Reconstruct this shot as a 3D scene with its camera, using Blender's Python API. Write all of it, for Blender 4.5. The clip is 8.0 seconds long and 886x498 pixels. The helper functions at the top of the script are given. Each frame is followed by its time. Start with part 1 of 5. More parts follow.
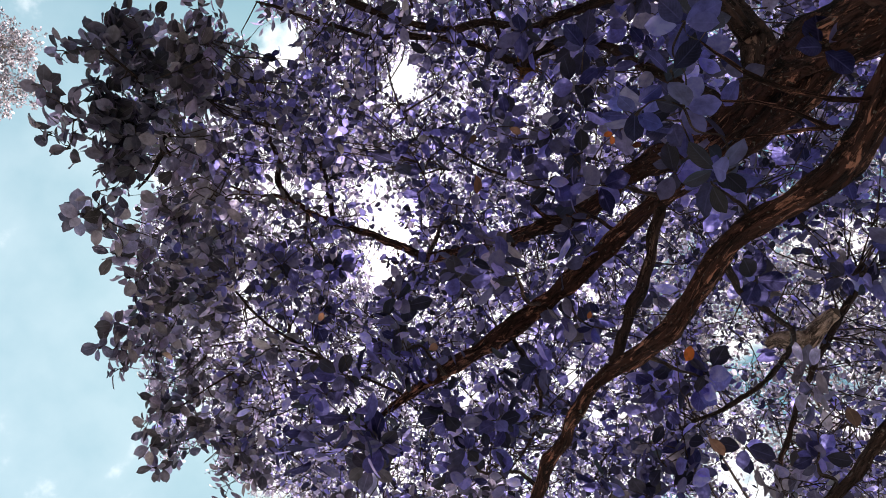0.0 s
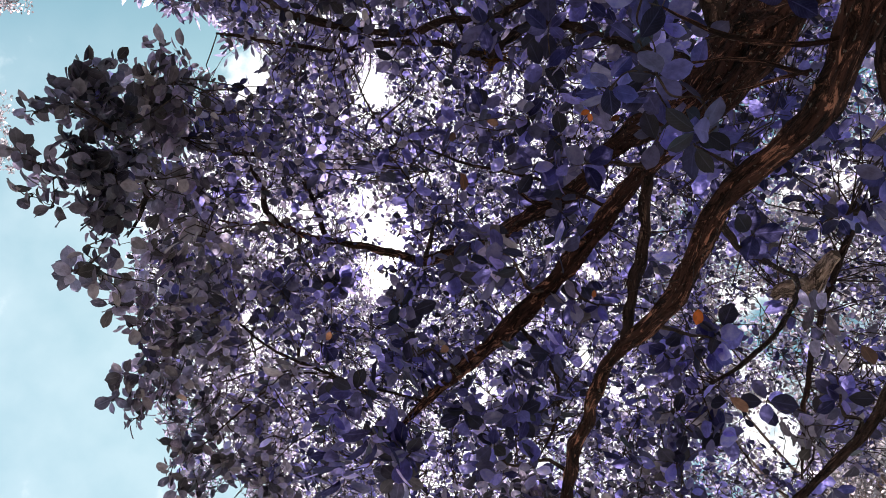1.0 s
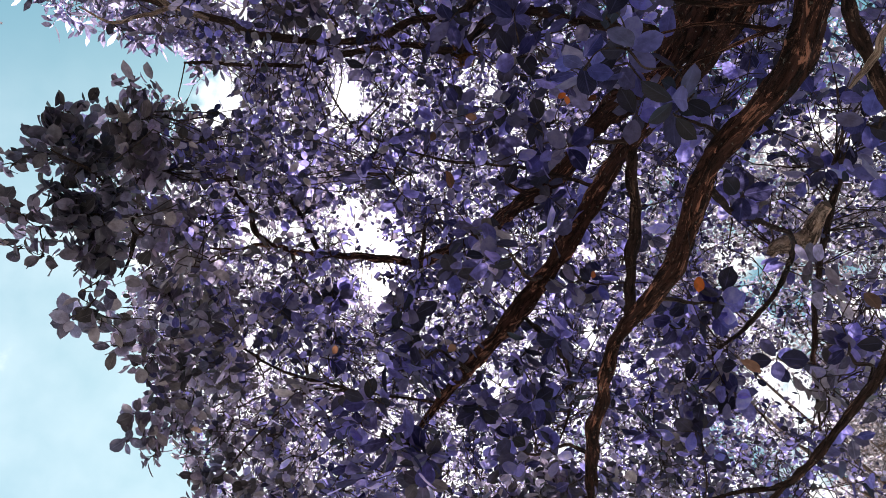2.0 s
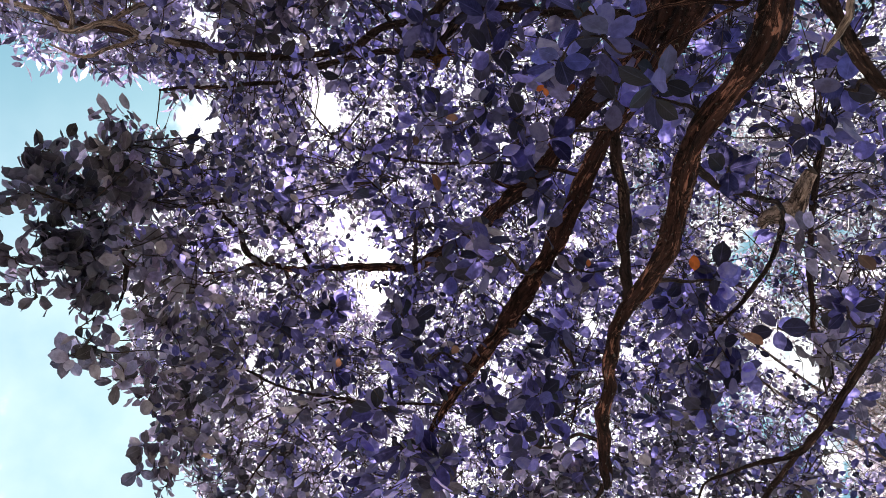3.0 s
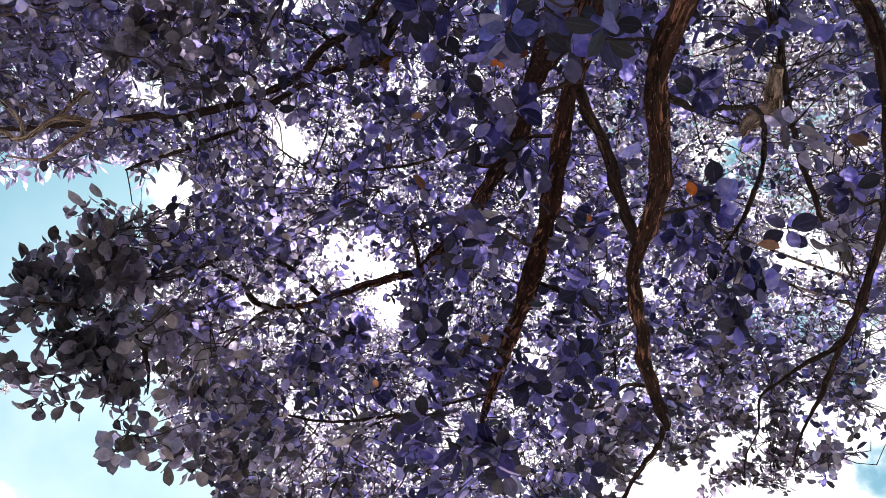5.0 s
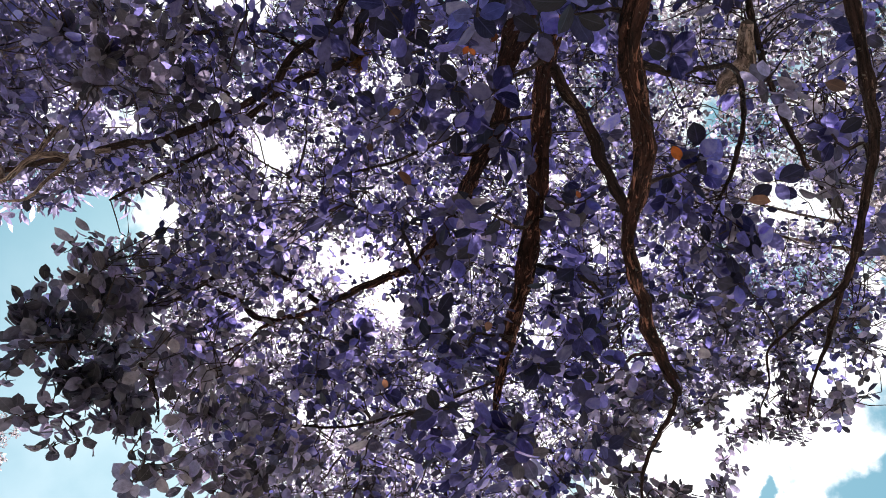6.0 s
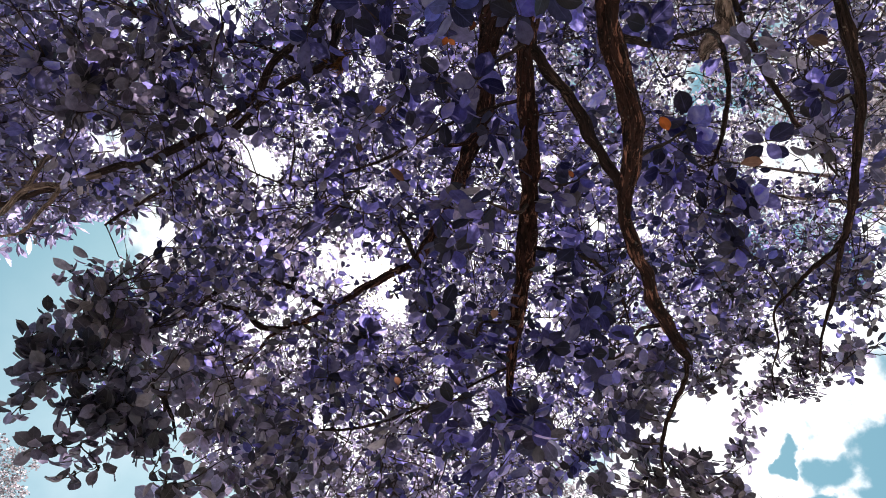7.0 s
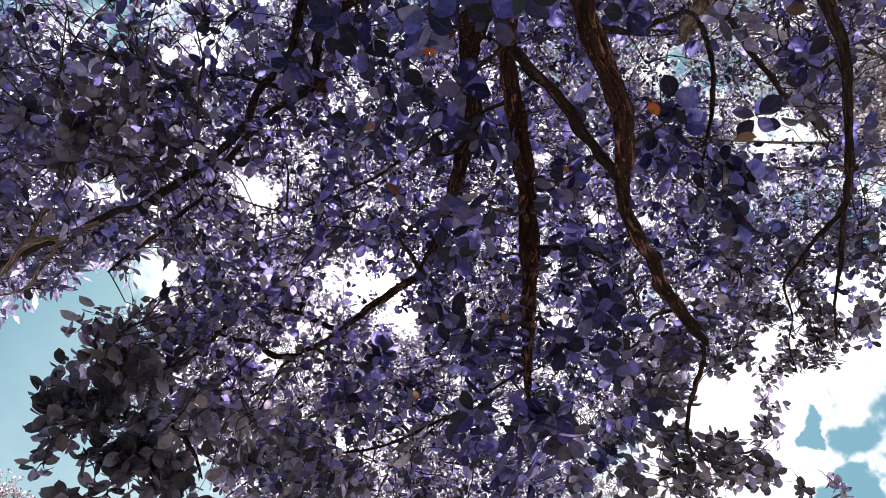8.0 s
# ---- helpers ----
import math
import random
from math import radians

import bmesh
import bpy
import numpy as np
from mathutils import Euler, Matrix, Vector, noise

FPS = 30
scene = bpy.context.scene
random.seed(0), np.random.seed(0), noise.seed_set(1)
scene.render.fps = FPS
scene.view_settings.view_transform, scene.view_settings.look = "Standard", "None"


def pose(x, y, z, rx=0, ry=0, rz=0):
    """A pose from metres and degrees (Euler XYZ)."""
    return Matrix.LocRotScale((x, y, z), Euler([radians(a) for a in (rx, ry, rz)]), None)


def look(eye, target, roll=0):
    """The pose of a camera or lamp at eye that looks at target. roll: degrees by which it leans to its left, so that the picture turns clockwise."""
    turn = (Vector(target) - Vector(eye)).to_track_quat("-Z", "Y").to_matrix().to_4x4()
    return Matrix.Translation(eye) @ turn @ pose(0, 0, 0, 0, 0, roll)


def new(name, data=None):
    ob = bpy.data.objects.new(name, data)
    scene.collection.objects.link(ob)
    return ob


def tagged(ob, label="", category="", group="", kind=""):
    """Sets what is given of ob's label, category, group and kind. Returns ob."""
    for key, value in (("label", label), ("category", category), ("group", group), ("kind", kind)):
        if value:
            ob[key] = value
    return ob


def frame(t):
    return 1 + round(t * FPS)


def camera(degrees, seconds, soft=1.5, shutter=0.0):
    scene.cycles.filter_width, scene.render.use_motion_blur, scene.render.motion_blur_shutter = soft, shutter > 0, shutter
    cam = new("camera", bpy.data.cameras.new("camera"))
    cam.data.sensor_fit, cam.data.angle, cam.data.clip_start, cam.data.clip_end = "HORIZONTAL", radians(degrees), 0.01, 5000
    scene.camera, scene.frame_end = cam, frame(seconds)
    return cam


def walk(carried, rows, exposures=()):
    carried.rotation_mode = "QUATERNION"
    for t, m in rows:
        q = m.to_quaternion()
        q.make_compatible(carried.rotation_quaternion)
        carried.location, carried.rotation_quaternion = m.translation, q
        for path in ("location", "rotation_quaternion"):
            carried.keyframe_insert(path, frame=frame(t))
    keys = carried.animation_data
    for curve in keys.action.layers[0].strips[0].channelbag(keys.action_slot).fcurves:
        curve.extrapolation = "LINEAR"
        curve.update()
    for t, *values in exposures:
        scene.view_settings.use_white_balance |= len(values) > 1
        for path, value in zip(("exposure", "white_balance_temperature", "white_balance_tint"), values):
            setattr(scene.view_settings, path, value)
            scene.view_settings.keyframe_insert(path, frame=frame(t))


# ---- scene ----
from mathutils.kdtree import KDTree

# ---- camera: held at head height, turned about its own axis of view ----
cam = camera(59.7, 8.0, soft=0.85)
walk(cam, [
    (0, pose(0.0172, -0.0060, 1.5945, 161.872, -24.494, -47.399)),
    (0.5, pose(0.0157, -0.0032, 1.5952, 160.204, -22.892, -43.097)),
    (1, pose(0.0138, -0.0038, 1.5949, 158.551, -21.195, -38.724)),
    (1.5, pose(0.0123, -0.0024, 1.5957, 157.122, -19.578, -34.944)),
    (3, pose(0.0035, -0.0003, 1.5960, 154.898, -15.089, -26.955)),
    (3.5, pose(0.0022, 0.0008, 1.5984, 153.931, -13.662, -23.967)),
    (4, pose(-0.0006, -0.0002, 1.5987, 152.698, -10.949, -18.650)),
    (4.5, pose(-0.0045, -0.0000, 1.5991, 152.066, -9.294, -15.139)),
    (6, pose(-0.0107, 0.0039, 1.6046, 150.435, -3.986, -6.753)),
    (6.5, pose(-0.0110, 0.0036, 1.6059, 149.842, -2.281, -3.874)),
    (7, pose(-0.0112, 0.0018, 1.6048, 149.604, -1.124, -1.934)),
    (7.5, pose(-0.0128, 0.0023, 1.6048, 150.000, 0.000, -0.000)),
    (8, pose(-0.0139, 0.0036, 1.6075, 150.352, 1.892, 3.644)),
], exposures=[(0, 0.85), (1.5, 0.92), (3.0, 1.13), (3.5, 1.2), (4.5, 1.21), (6.0, 1.04), (8.0, 0.8)])

# ---- light ----
SUN = Vector((-0.054, 0.519, 0.853)).normalized()


def sky_world():
    world = bpy.data.worlds.new("sky")
    scene.world = world
    world.use_nodes = True
    nt = world.node_tree
    nt.nodes.clear()
    N, K = nt.nodes.new, nt.links.new
    out, bg = N("ShaderNodeOutputWorld"), N("ShaderNodeBackground")
    sky = N("ShaderNodeTexSky")
    sky.sky_type, sky.sun_disc = "NISHITA", False
    sky.sun_elevation, sky.sun_rotation = radians(58.6), radians(-5.9)
    tint = N("ShaderNodeMix")
    tint.data_type, tint.blend_type = "RGBA", "MULTIPLY"
    tint.inputs["Factor"].default_value = 1.0
    tint.inputs["B"].default_value = (0.405, 0.565, 0.495, 1)
    K(sky.outputs[0], tint.inputs["A"])
    # thin cloud, thicker and brighter round the sun
    co = N("ShaderNodeTexCoord")
    cloud = N("ShaderNodeTexNoise")
    cloud.inputs["Scale"].default_value, cloud.inputs["Detail"].default_value = 9.0, 8
    cloud.inputs["Roughness"].default_value = 0.5
    K(co.outputs["Generated"], cloud.inputs["Vector"])
    dot = N("ShaderNodeVectorMath")
    dot.operation = "DOT_PRODUCT"
    dot.inputs[1].default_value = SUN
    K(co.outputs["Generated"], dot.inputs[0])
    near = N("ShaderNodeMapRange")
    near.inputs["From Min"].default_value, near.inputs["From Max"].default_value = 0.915, 0.968
    near.inputs["To Min"].default_value, near.inputs["To Max"].default_value = -0.42, 0.34
    K(dot.outputs["Value"], near.inputs["Value"])
    more = near
    for middle, edge, most_cloud in (((0.30, 0.66, 0.69), 0.972, 0.16), ((0.46, 0.36, 0.81), 0.95, 0.16), ((-0.30, 0.22, 0.93), 0.95, 0.16), ((0.36, 0.50, 0.79), 0.972, 0.2), ((0.30, 0.31, 0.90), 0.96, 0.13), ((0.387, 0.633, 0.671), 0.972, 0.3)):
        bank = N("ShaderNodeVectorMath")
        bank.operation = "DOT_PRODUCT"
        bank.inputs[1].default_value = Vector(middle).normalized()
        K(co.outputs["Generated"], bank.inputs[0])
        bank_near = N("ShaderNodeMapRange")
        bank_near.inputs["From Min"].default_value, bank_near.inputs["From Max"].default_value = edge, 0.998
        bank_near.inputs["To Min"].default_value, bank_near.inputs["To Max"].default_value = -0.2, most_cloud
        K(bank.outputs["Value"], bank_near.inputs["Value"])
        most = N("ShaderNodeMath")
        most.operation = "MAXIMUM"
        K(more.outputs[0], most.inputs[0])
        K(bank_near.outputs[0], most.inputs[1])
        more = most
    wide = N("ShaderNodeMapRange")
    wide.inputs["From Min"].default_value, wide.inputs["From Max"].default_value = 0.25, 0.75
    wide.clamp = False
    wide.inputs["To Min"].default_value, wide.inputs["To Max"].default_value = 0.1, 0.9
    K(cloud.outputs[0], wide.inputs["Value"])
    add = N("ShaderNodeMath")
    K(wide.outputs[0], add.inputs[0])
    K(more.outputs[0], add.inputs[1])
    # ragged blue holes in the bank of cloud
    holed = add
    shift = N("ShaderNodeTexNoise")
    shift.inputs["Scale"].default_value, shift.inputs["Detail"].default_value = 16.0, 5
    K(co.outputs["Generated"], shift.inputs["Vector"])
    middle_of = N("ShaderNodeVectorMath")
    middle_of.operation = "SUBTRACT"
    middle_of.inputs[1].default_value = (0.5, 0.5, 0.5)
    K(shift.outputs["Color"], middle_of.inputs[0])
    ragged_way = N("ShaderNodeVectorMath")
    ragged_way.operation = "MULTIPLY_ADD"
    ragged_way.inputs[1].default_value = (0.16, 0.16, 0.16)
    K(middle_of.outputs[0], ragged_way.inputs[0])
    K(co.outputs["Generated"], ragged_way.inputs[2])
    way = N("ShaderNodeVectorMath")
    way.operation = "NORMALIZE"
    K(ragged_way.outputs[0], way.inputs[0])
    for middle, outer, inner in (((0.400, 0.640, 0.656), 1.45, 0.3), ((0.500, 0.610, 0.615), 5.2, 1.0), ((0.432, 0.689, 0.582), 2.4, 0.3), ((0.474, 0.440, 0.763), 2.0, 0.3)):
        hole = N("ShaderNodeVectorMath")
        hole.operation = "DOT_PRODUCT"
        hole.inputs[1].default_value = Vector(middle)
        K(way.outputs[0], hole.inputs[0])
        depth = N("ShaderNodeMapRange")
        depth.inputs["From Min"].default_value, depth.inputs["From Max"].default_value = math.cos(radians(outer)), math.cos(radians(inner))
        depth.inputs["To Min"].default_value, depth.inputs["To Max"].default_value = 0.0, -0.5
        K(hole.outputs["Value"], depth.inputs["Value"])
        less = N("ShaderNodeMath")
        K(holed.outputs[0], less.inputs[0])
        K(depth.outputs[0], less.inputs[1])
        holed = less
    cover = N("ShaderNodeMapRange")
    cover.interpolation_type = "SMOOTHSTEP"
    cover.inputs["From Min"].default_value, cover.inputs["From Max"].default_value = 0.41, 0.65
    K(holed.outputs[0], cover.inputs["Value"])
    mix = N("ShaderNodeMix")
    mix.data_type = "RGBA"
    mix.inputs["B"].default_value = (6.6, 6.6, 6.7, 1)
    K(cover.outputs[0], mix.inputs["Factor"])
    # a thin even veil lower down
    low_side = N("ShaderNodeVectorMath")
    low_side.operation = "DOT_PRODUCT"
    low_side.inputs[1].default_value = Vector((-0.24, 0.77, 0.59)).normalized()
    K(co.outputs["Generated"], low_side.inputs[0])
    veil_share = N("ShaderNodeMapRange")
    veil_share.interpolation_type = "SMOOTHSTEP"
    veil_share.inputs["From Min"].default_value, veil_share.inputs["From Max"].default_value = 0.88, 0.995
    veil_share.inputs["To Max"].default_value = 0.5
    K(low_side.outputs["Value"], veil_share.inputs["Value"])
    uneven = N("ShaderNodeMath")
    uneven.operation = "MULTIPLY"
    K(veil_share.outputs[0], uneven.inputs[0])
    K(cloud.outputs[0], uneven.inputs[1])
    veil = N("ShaderNodeMix")
    veil.data_type = "RGBA"
    veil.inputs["B"].default_value = (6.0, 6.3, 6.5, 1)
    K(uneven.outputs[0], veil.inputs["Factor"])
    # even light blue of a hazy day
    even = N("ShaderNodeMix")
    even.data_type = "RGBA"
    even.inputs["Factor"].default_value = 0.55
    even.inputs["B"].default_value = (1.12, 2.3, 2.8, 1)
    K(tint.outputs["Result"], even.inputs["A"])
    K(even.outputs["Result"], veil.inputs["A"])
    K(veil.outputs["Result"], mix.inputs["A"])
    # bright ring of sky close to the sun
    power = N("ShaderNodeMath")
    power.operation = "POWER"
    power.inputs[1].default_value = 900
    K(dot.outputs["Value"], power.inputs[0])
    glow = N("ShaderNodeMix")
    glow.data_type, glow.blend_type = "RGBA", "ADD"
    glow.inputs["B"].default_value = (60, 57, 50, 1)
    K(power.outputs[0], glow.inputs["Factor"])
    K(mix.outputs["Result"], glow.inputs["A"])
    bg.inputs["Strength"].default_value = 0.13
    K(glow.outputs["Result"], bg.inputs["Color"])
    K(bg.outputs[0], out.inputs[0])


sky_world()
lamp = bpy.data.lights.new("sun", "SUN")
lamp.energy, lamp.angle, lamp.color = 5.0, radians(0.53), (1.0, 0.95, 0.88)
sun_lamp = new("sun", lamp)
sun_lamp.matrix_world = look(SUN * 40, (0, 0, 0))


# ---- materials ----
def material(name):
    m = bpy.data.materials.new(name)
    m.use_nodes = True
    nt = m.node_tree
    nt.nodes.clear()
    return m, nt.nodes.new, nt.links.new


def ramp(N, stops):
    r = N("ShaderNodeValToRGB")
    while len(r.color_ramp.elements) < len(stops):
        r.color_ramp.elements.new(0.5)
    for e, (pos, col) in zip(r.color_ramp.elements, stops):
        e.position, e.color = pos, (*col, 1)
    return r


def noise_node(N, K, coords, scale, detail=6, rough=0.6):
    n = N("ShaderNodeTexNoise")
    n.inputs["Scale"].default_value, n.inputs["Detail"].default_value = scale, detail
    n.inputs["Roughness"].default_value = rough
    K(coords, n.inputs["Vector"])
    return n


def bark_material(name, dark, mid, flake, amount):
    """Ridged bark: long cracks along the limb, paler flaked plates with torn edges, lichen specks."""
    m, N, K = material(name)
    uv, gen = N("ShaderNodeUVMap"), N("ShaderNodeNewGeometry")
    uv.uv_map = "UVMap"

    def stretched(x, y):
        s = N("ShaderNodeVectorMath")
        s.operation = "MULTIPLY"
        s.inputs[1].default_value = (x, y, 1)
        K(uv.outputs[0], s.inputs[0])
        return s.outputs[0]

    fibre = noise_node(N, K, stretched(70, 12), 1.0, 9, 0.7)
    strip = noise_node(N, K, stretched(44, 16), 1.0, 9, 0.72)
    strip.inputs["Distortion"].default_value = 0.8
    patch = noise_node(N, K, gen.outputs["Position"], 9, 5, 0.6)
    cells = N("ShaderNodeTexVoronoi")
    cells.feature = "DISTANCE_TO_EDGE"
    cells.inputs["Scale"].default_value = 1.0
    wob = N("ShaderNodeVectorMath")
    wob.operation = "MULTIPLY_ADD"
    wob.inputs[1].default_value = (3.5, 3.5, 0)
    K(strip.outputs["Color"], wob.inputs[0])
    K(stretched(30, 11), wob.inputs[2])
    K(wob.outputs[0], cells.inputs["Vector"])
    crack = N("ShaderNodeMapRange")
    crack.inputs["From Min"].default_value, crack.inputs["From Max"].default_value = 0.0, 0.07
    K(cells.outputs[0], crack.inputs["Value"])
    base = ramp(N, [(0.32, dark), (0.5, mid), (0.72, tuple(c * 1.9 for c in mid))])
    K(fibre.outputs[0], base.inputs[0])
    both = N("ShaderNodeMath")
    both.operation = "MULTIPLY_ADD"
    both.inputs[1].default_value = 0.45
    K(patch.outputs[0], both.inputs[0])
    K(strip.outputs[0], both.inputs[2])
    where = ramp(N, [(amount + 0.2, (0, 0, 0)), (amount + 0.24, (1, 1, 1))])
    K(both.outputs[0], where.inputs[0])
    mix = N("ShaderNodeMix")
    mix.data_type = "RGBA"
    mix.inputs["B"].default_value = (*flake, 1)
    K(where.outputs[0], mix.inputs["Factor"])
    K(base.outputs[0], mix.inputs["A"])
    dim = N("ShaderNodeMix")
    dim.data_type = "RGBA"
    dim.inputs["A"].default_value = (*[c * 0.6 for c in dark], 1)
    K(crack.outputs[0], dim.inputs["Factor"])
    K(mix.outputs["Result"], dim.inputs["B"])
    speck = noise_node(N, K, gen.outputs["Position"], 70, 3, 0.5)
    lich = ramp(N, [(0.66, (0, 0, 0)), (0.7, (0.6, 0.6, 0.6))])
    K(speck.outputs[0], lich.inputs[0])
    mix2 = N("ShaderNodeMix")
    mix2.data_type = "RGBA"
    mix2.inputs["B"].default_value = (0.26, 0.23, 0.2, 1)
    K(lich.outputs[0], mix2.inputs["Factor"])
    K(dim.outputs["Result"], mix2.inputs["A"])
    height = N("ShaderNodeMath")
    height.operation = "MULTIPLY_ADD"
    height.inputs[1].default_value = 0.7
    K(fibre.outputs[0], height.inputs[0])
    K(crack.outputs[0], height.inputs[2])
    bump = N("ShaderNodeBump")
    bump.inputs["Strength"].default_value, bump.inputs["Distance"].default_value = 1.0, 0.012
    K(height.outputs[0], bump.inputs["Height"])
    bsdf, out = N("ShaderNodeBsdfPrincipled"), N("ShaderNodeOutputMaterial")
    bsdf.inputs["Roughness"].default_value = 0.9
    bsdf.inputs["Specular IOR Level"].default_value = 0.2
    K(mix2.outputs["Result"], bsdf.inputs["Base Color"])
    K(bump.outputs[0], bsdf.inputs["Normal"])
    K(bsdf.outputs[0], out.inputs[0])
    return m


def leaf_material(name, low, high, glow, through_share, spread=2.2):
    """A leathery leaf: its own tone, a paler midrib and side veins, spots; light passes through it."""
    m, N, K = material(name)
    uv, gen, info = N("ShaderNodeUVMap"), N("ShaderNodeNewGeometry"), N("ShaderNodeObjectInfo")
    uv.uv_map = "UVMap"
    own = N("ShaderNodeMath")
    K(gen.outputs["Random Per Island"], own.inputs[0])
    K(info.outputs["Random"], own.inputs[1])
    frac = N("ShaderNodeMath")
    frac.operation = "FRACT"
    K(own.outputs[0], frac.inputs[0])
    tone = ramp(N, [(0.0, tuple(c * 0.42 for c in low)), (0.3, low), (0.68, high), (0.88, tuple(c * (1 + 0.55 * (spread - 1)) for c in high)), (1.0, tuple(c * spread for c in high))])
    K(frac.outputs[0], tone.inputs[0])
    xyz = N("ShaderNodeSeparateXYZ")
    K(uv.outputs[0], xyz.inputs[0])
    away = N("ShaderNodeMath")
    away.operation = "ABSOLUTE"
    K(xyz.outputs[0], away.inputs[0])
    rib = N("ShaderNodeMapRange")
    rib.inputs["From Min"].default_value, rib.inputs["From Max"].default_value = 0.03, 0.09
    rib.inputs["To Min"].default_value, rib.inputs["To Max"].default_value = 0.09, 0.0
    K(away.outputs[0], rib.inputs["Value"])
    skew = N("ShaderNodeMath")
    skew.operation = "MULTIPLY_ADD"
    skew.inputs[1].default_value = -0.35
    K(away.outputs[0], skew.inputs[0])
    K(xyz.outputs[1], skew.inputs[2])
    comb = N("ShaderNodeMath")
    comb.operation = "PINGPONG"
    comb.inputs[1].default_value = 0.06
    K(skew.outputs[0], comb.inputs[0])
    vein = N("ShaderNodeMapRange")
    vein.inputs["From Min"].default_value, vein.inputs["From Max"].default_value = 0.0, 0.02
    vein.inputs["To Min"].default_value, vein.inputs["To Max"].default_value = 0.03, 0.0
    K(comb.outputs[0], vein.inputs["Value"])
    veins = N("ShaderNodeMath")
    veins.operation = "MAXIMUM"
    K(rib.outputs[0], veins.inputs[0])
    K(vein.outputs[0], veins.inputs[1])
    spots = noise_node(N, K, gen.outputs["Position"], 45, 4, 0.6)
    spot = ramp(N, [(0.35, (0.62, 0.6, 0.6)), (0.62, (1.08, 1.08, 1.08))])
    K(spots.outputs[0], spot.inputs[0])
    mott = N("ShaderNodeMix")
    mott.data_type, mott.blend_type = "RGBA", "MULTIPLY"
    mott.inputs["Factor"].default_value = 1.0
    K(tone.outputs[0], mott.inputs["A"])
    K(spot.outputs[0], mott.inputs["B"])
    mix = N("ShaderNodeMix")
    mix.data_type = "RGBA"
    mix.inputs["B"].default_value = (*[min(1, c * 2 + 0.03) for c in high], 1)
    K(veins.outputs[0], mix.inputs["Factor"])
    K(mott.outputs["Result"], mix.inputs["A"])
    bump = N("ShaderNodeBump")
    bump.inputs["Strength"].default_value, bump.inputs["Distance"].default_value = 0.4, 0.001
    K(veins.outputs[0], bump.inputs["Height"])
    bsdf, clear = N("ShaderNodeBsdfPrincipled"), N("ShaderNodeBsdfTranslucent")
    bsdf.inputs["Roughness"].default_value = 0.5
    bsdf.inputs["Specular IOR Level"].default_value = 0.35
    K(mix.outputs["Result"], bsdf.inputs["Base Color"])
    K(bump.outputs[0], bsdf.inputs["Normal"])
    shine = N("ShaderNodeMix")
    shine.data_type, shine.blend_type = "RGBA", "MULTIPLY"
    shine.inputs["Factor"].default_value = 1.0
    shine.inputs["B"].default_value = (*glow, 1)
    shine.clamp_result = True
    K(mix.outputs["Result"], shine.inputs["A"])
    K(shine.outputs["Result"], clear.inputs["Color"])
    both, out = N("ShaderNodeMixShader"), N("ShaderNodeOutputMaterial")
    vary = N("ShaderNodeMath")
    vary.operation = "MULTIPLY"
    vary.inputs[1].default_value = 7.31
    K(frac.outputs[0], vary.inputs[0])
    vary2 = N("ShaderNodeMath")
    vary2.operation = "FRACT"
    K(vary.outputs[0], vary2.inputs[0])
    share = N("ShaderNodeMapRange")
    share.interpolation_type = "SMOOTHSTEP"
    share.inputs["From Min"].default_value, share.inputs["From Max"].default_value = 0.2, 0.8
    share.inputs["To Min"].default_value, share.inputs["To Max"].default_value = through_share * 0.25, min(0.95, through_share * 1.6)
    K(vary2.outputs[0], share.inputs["Value"])
    K(share.outputs[0], both.inputs[0])
    K(bsdf.outputs[0], both.inputs[1])
    K(clear.outputs[0], both.inputs[2])
    K(both.outputs[0], out.inputs[0])
    return m


def ground_material():
    m, N, K = material("leaf_litter")
    gen = N("ShaderNodeNewGeometry")
    a = noise_node(N, K, gen.outputs["Position"], 0.7, 6)
    b = noise_node(N, K, gen.outputs["Position"], 25, 6)
    c = N("ShaderNodeMath")
    c.operation = "MULTIPLY"
    K(a.outputs[0], c.inputs[0])
    K(b.outputs[0], c.inputs[1])
    col = ramp(N, [(0.12, (0.10, 0.085, 0.075)), (0.25, (0.21, 0.18, 0.16)), (0.4, (0.36, 0.31, 0.275))])
    K(c.outputs[0], col.inputs[0])
    bump = N("ShaderNodeBump")
    bump.inputs["Strength"].default_value, bump.inputs["Distance"].default_value = 0.8, 0.03
    K(b.outputs[0], bump.inputs["Height"])
    bsdf, out = N("ShaderNodeBsdfPrincipled"), N("ShaderNodeOutputMaterial")
    bsdf.inputs["Roughness"].default_value = 0.95
    K(col.outputs[0], bsdf.inputs["Base Color"])
    K(bump.outputs[0], bsdf.inputs["Normal"])
    K(bsdf.outputs[0], out.inputs[0])
    return m


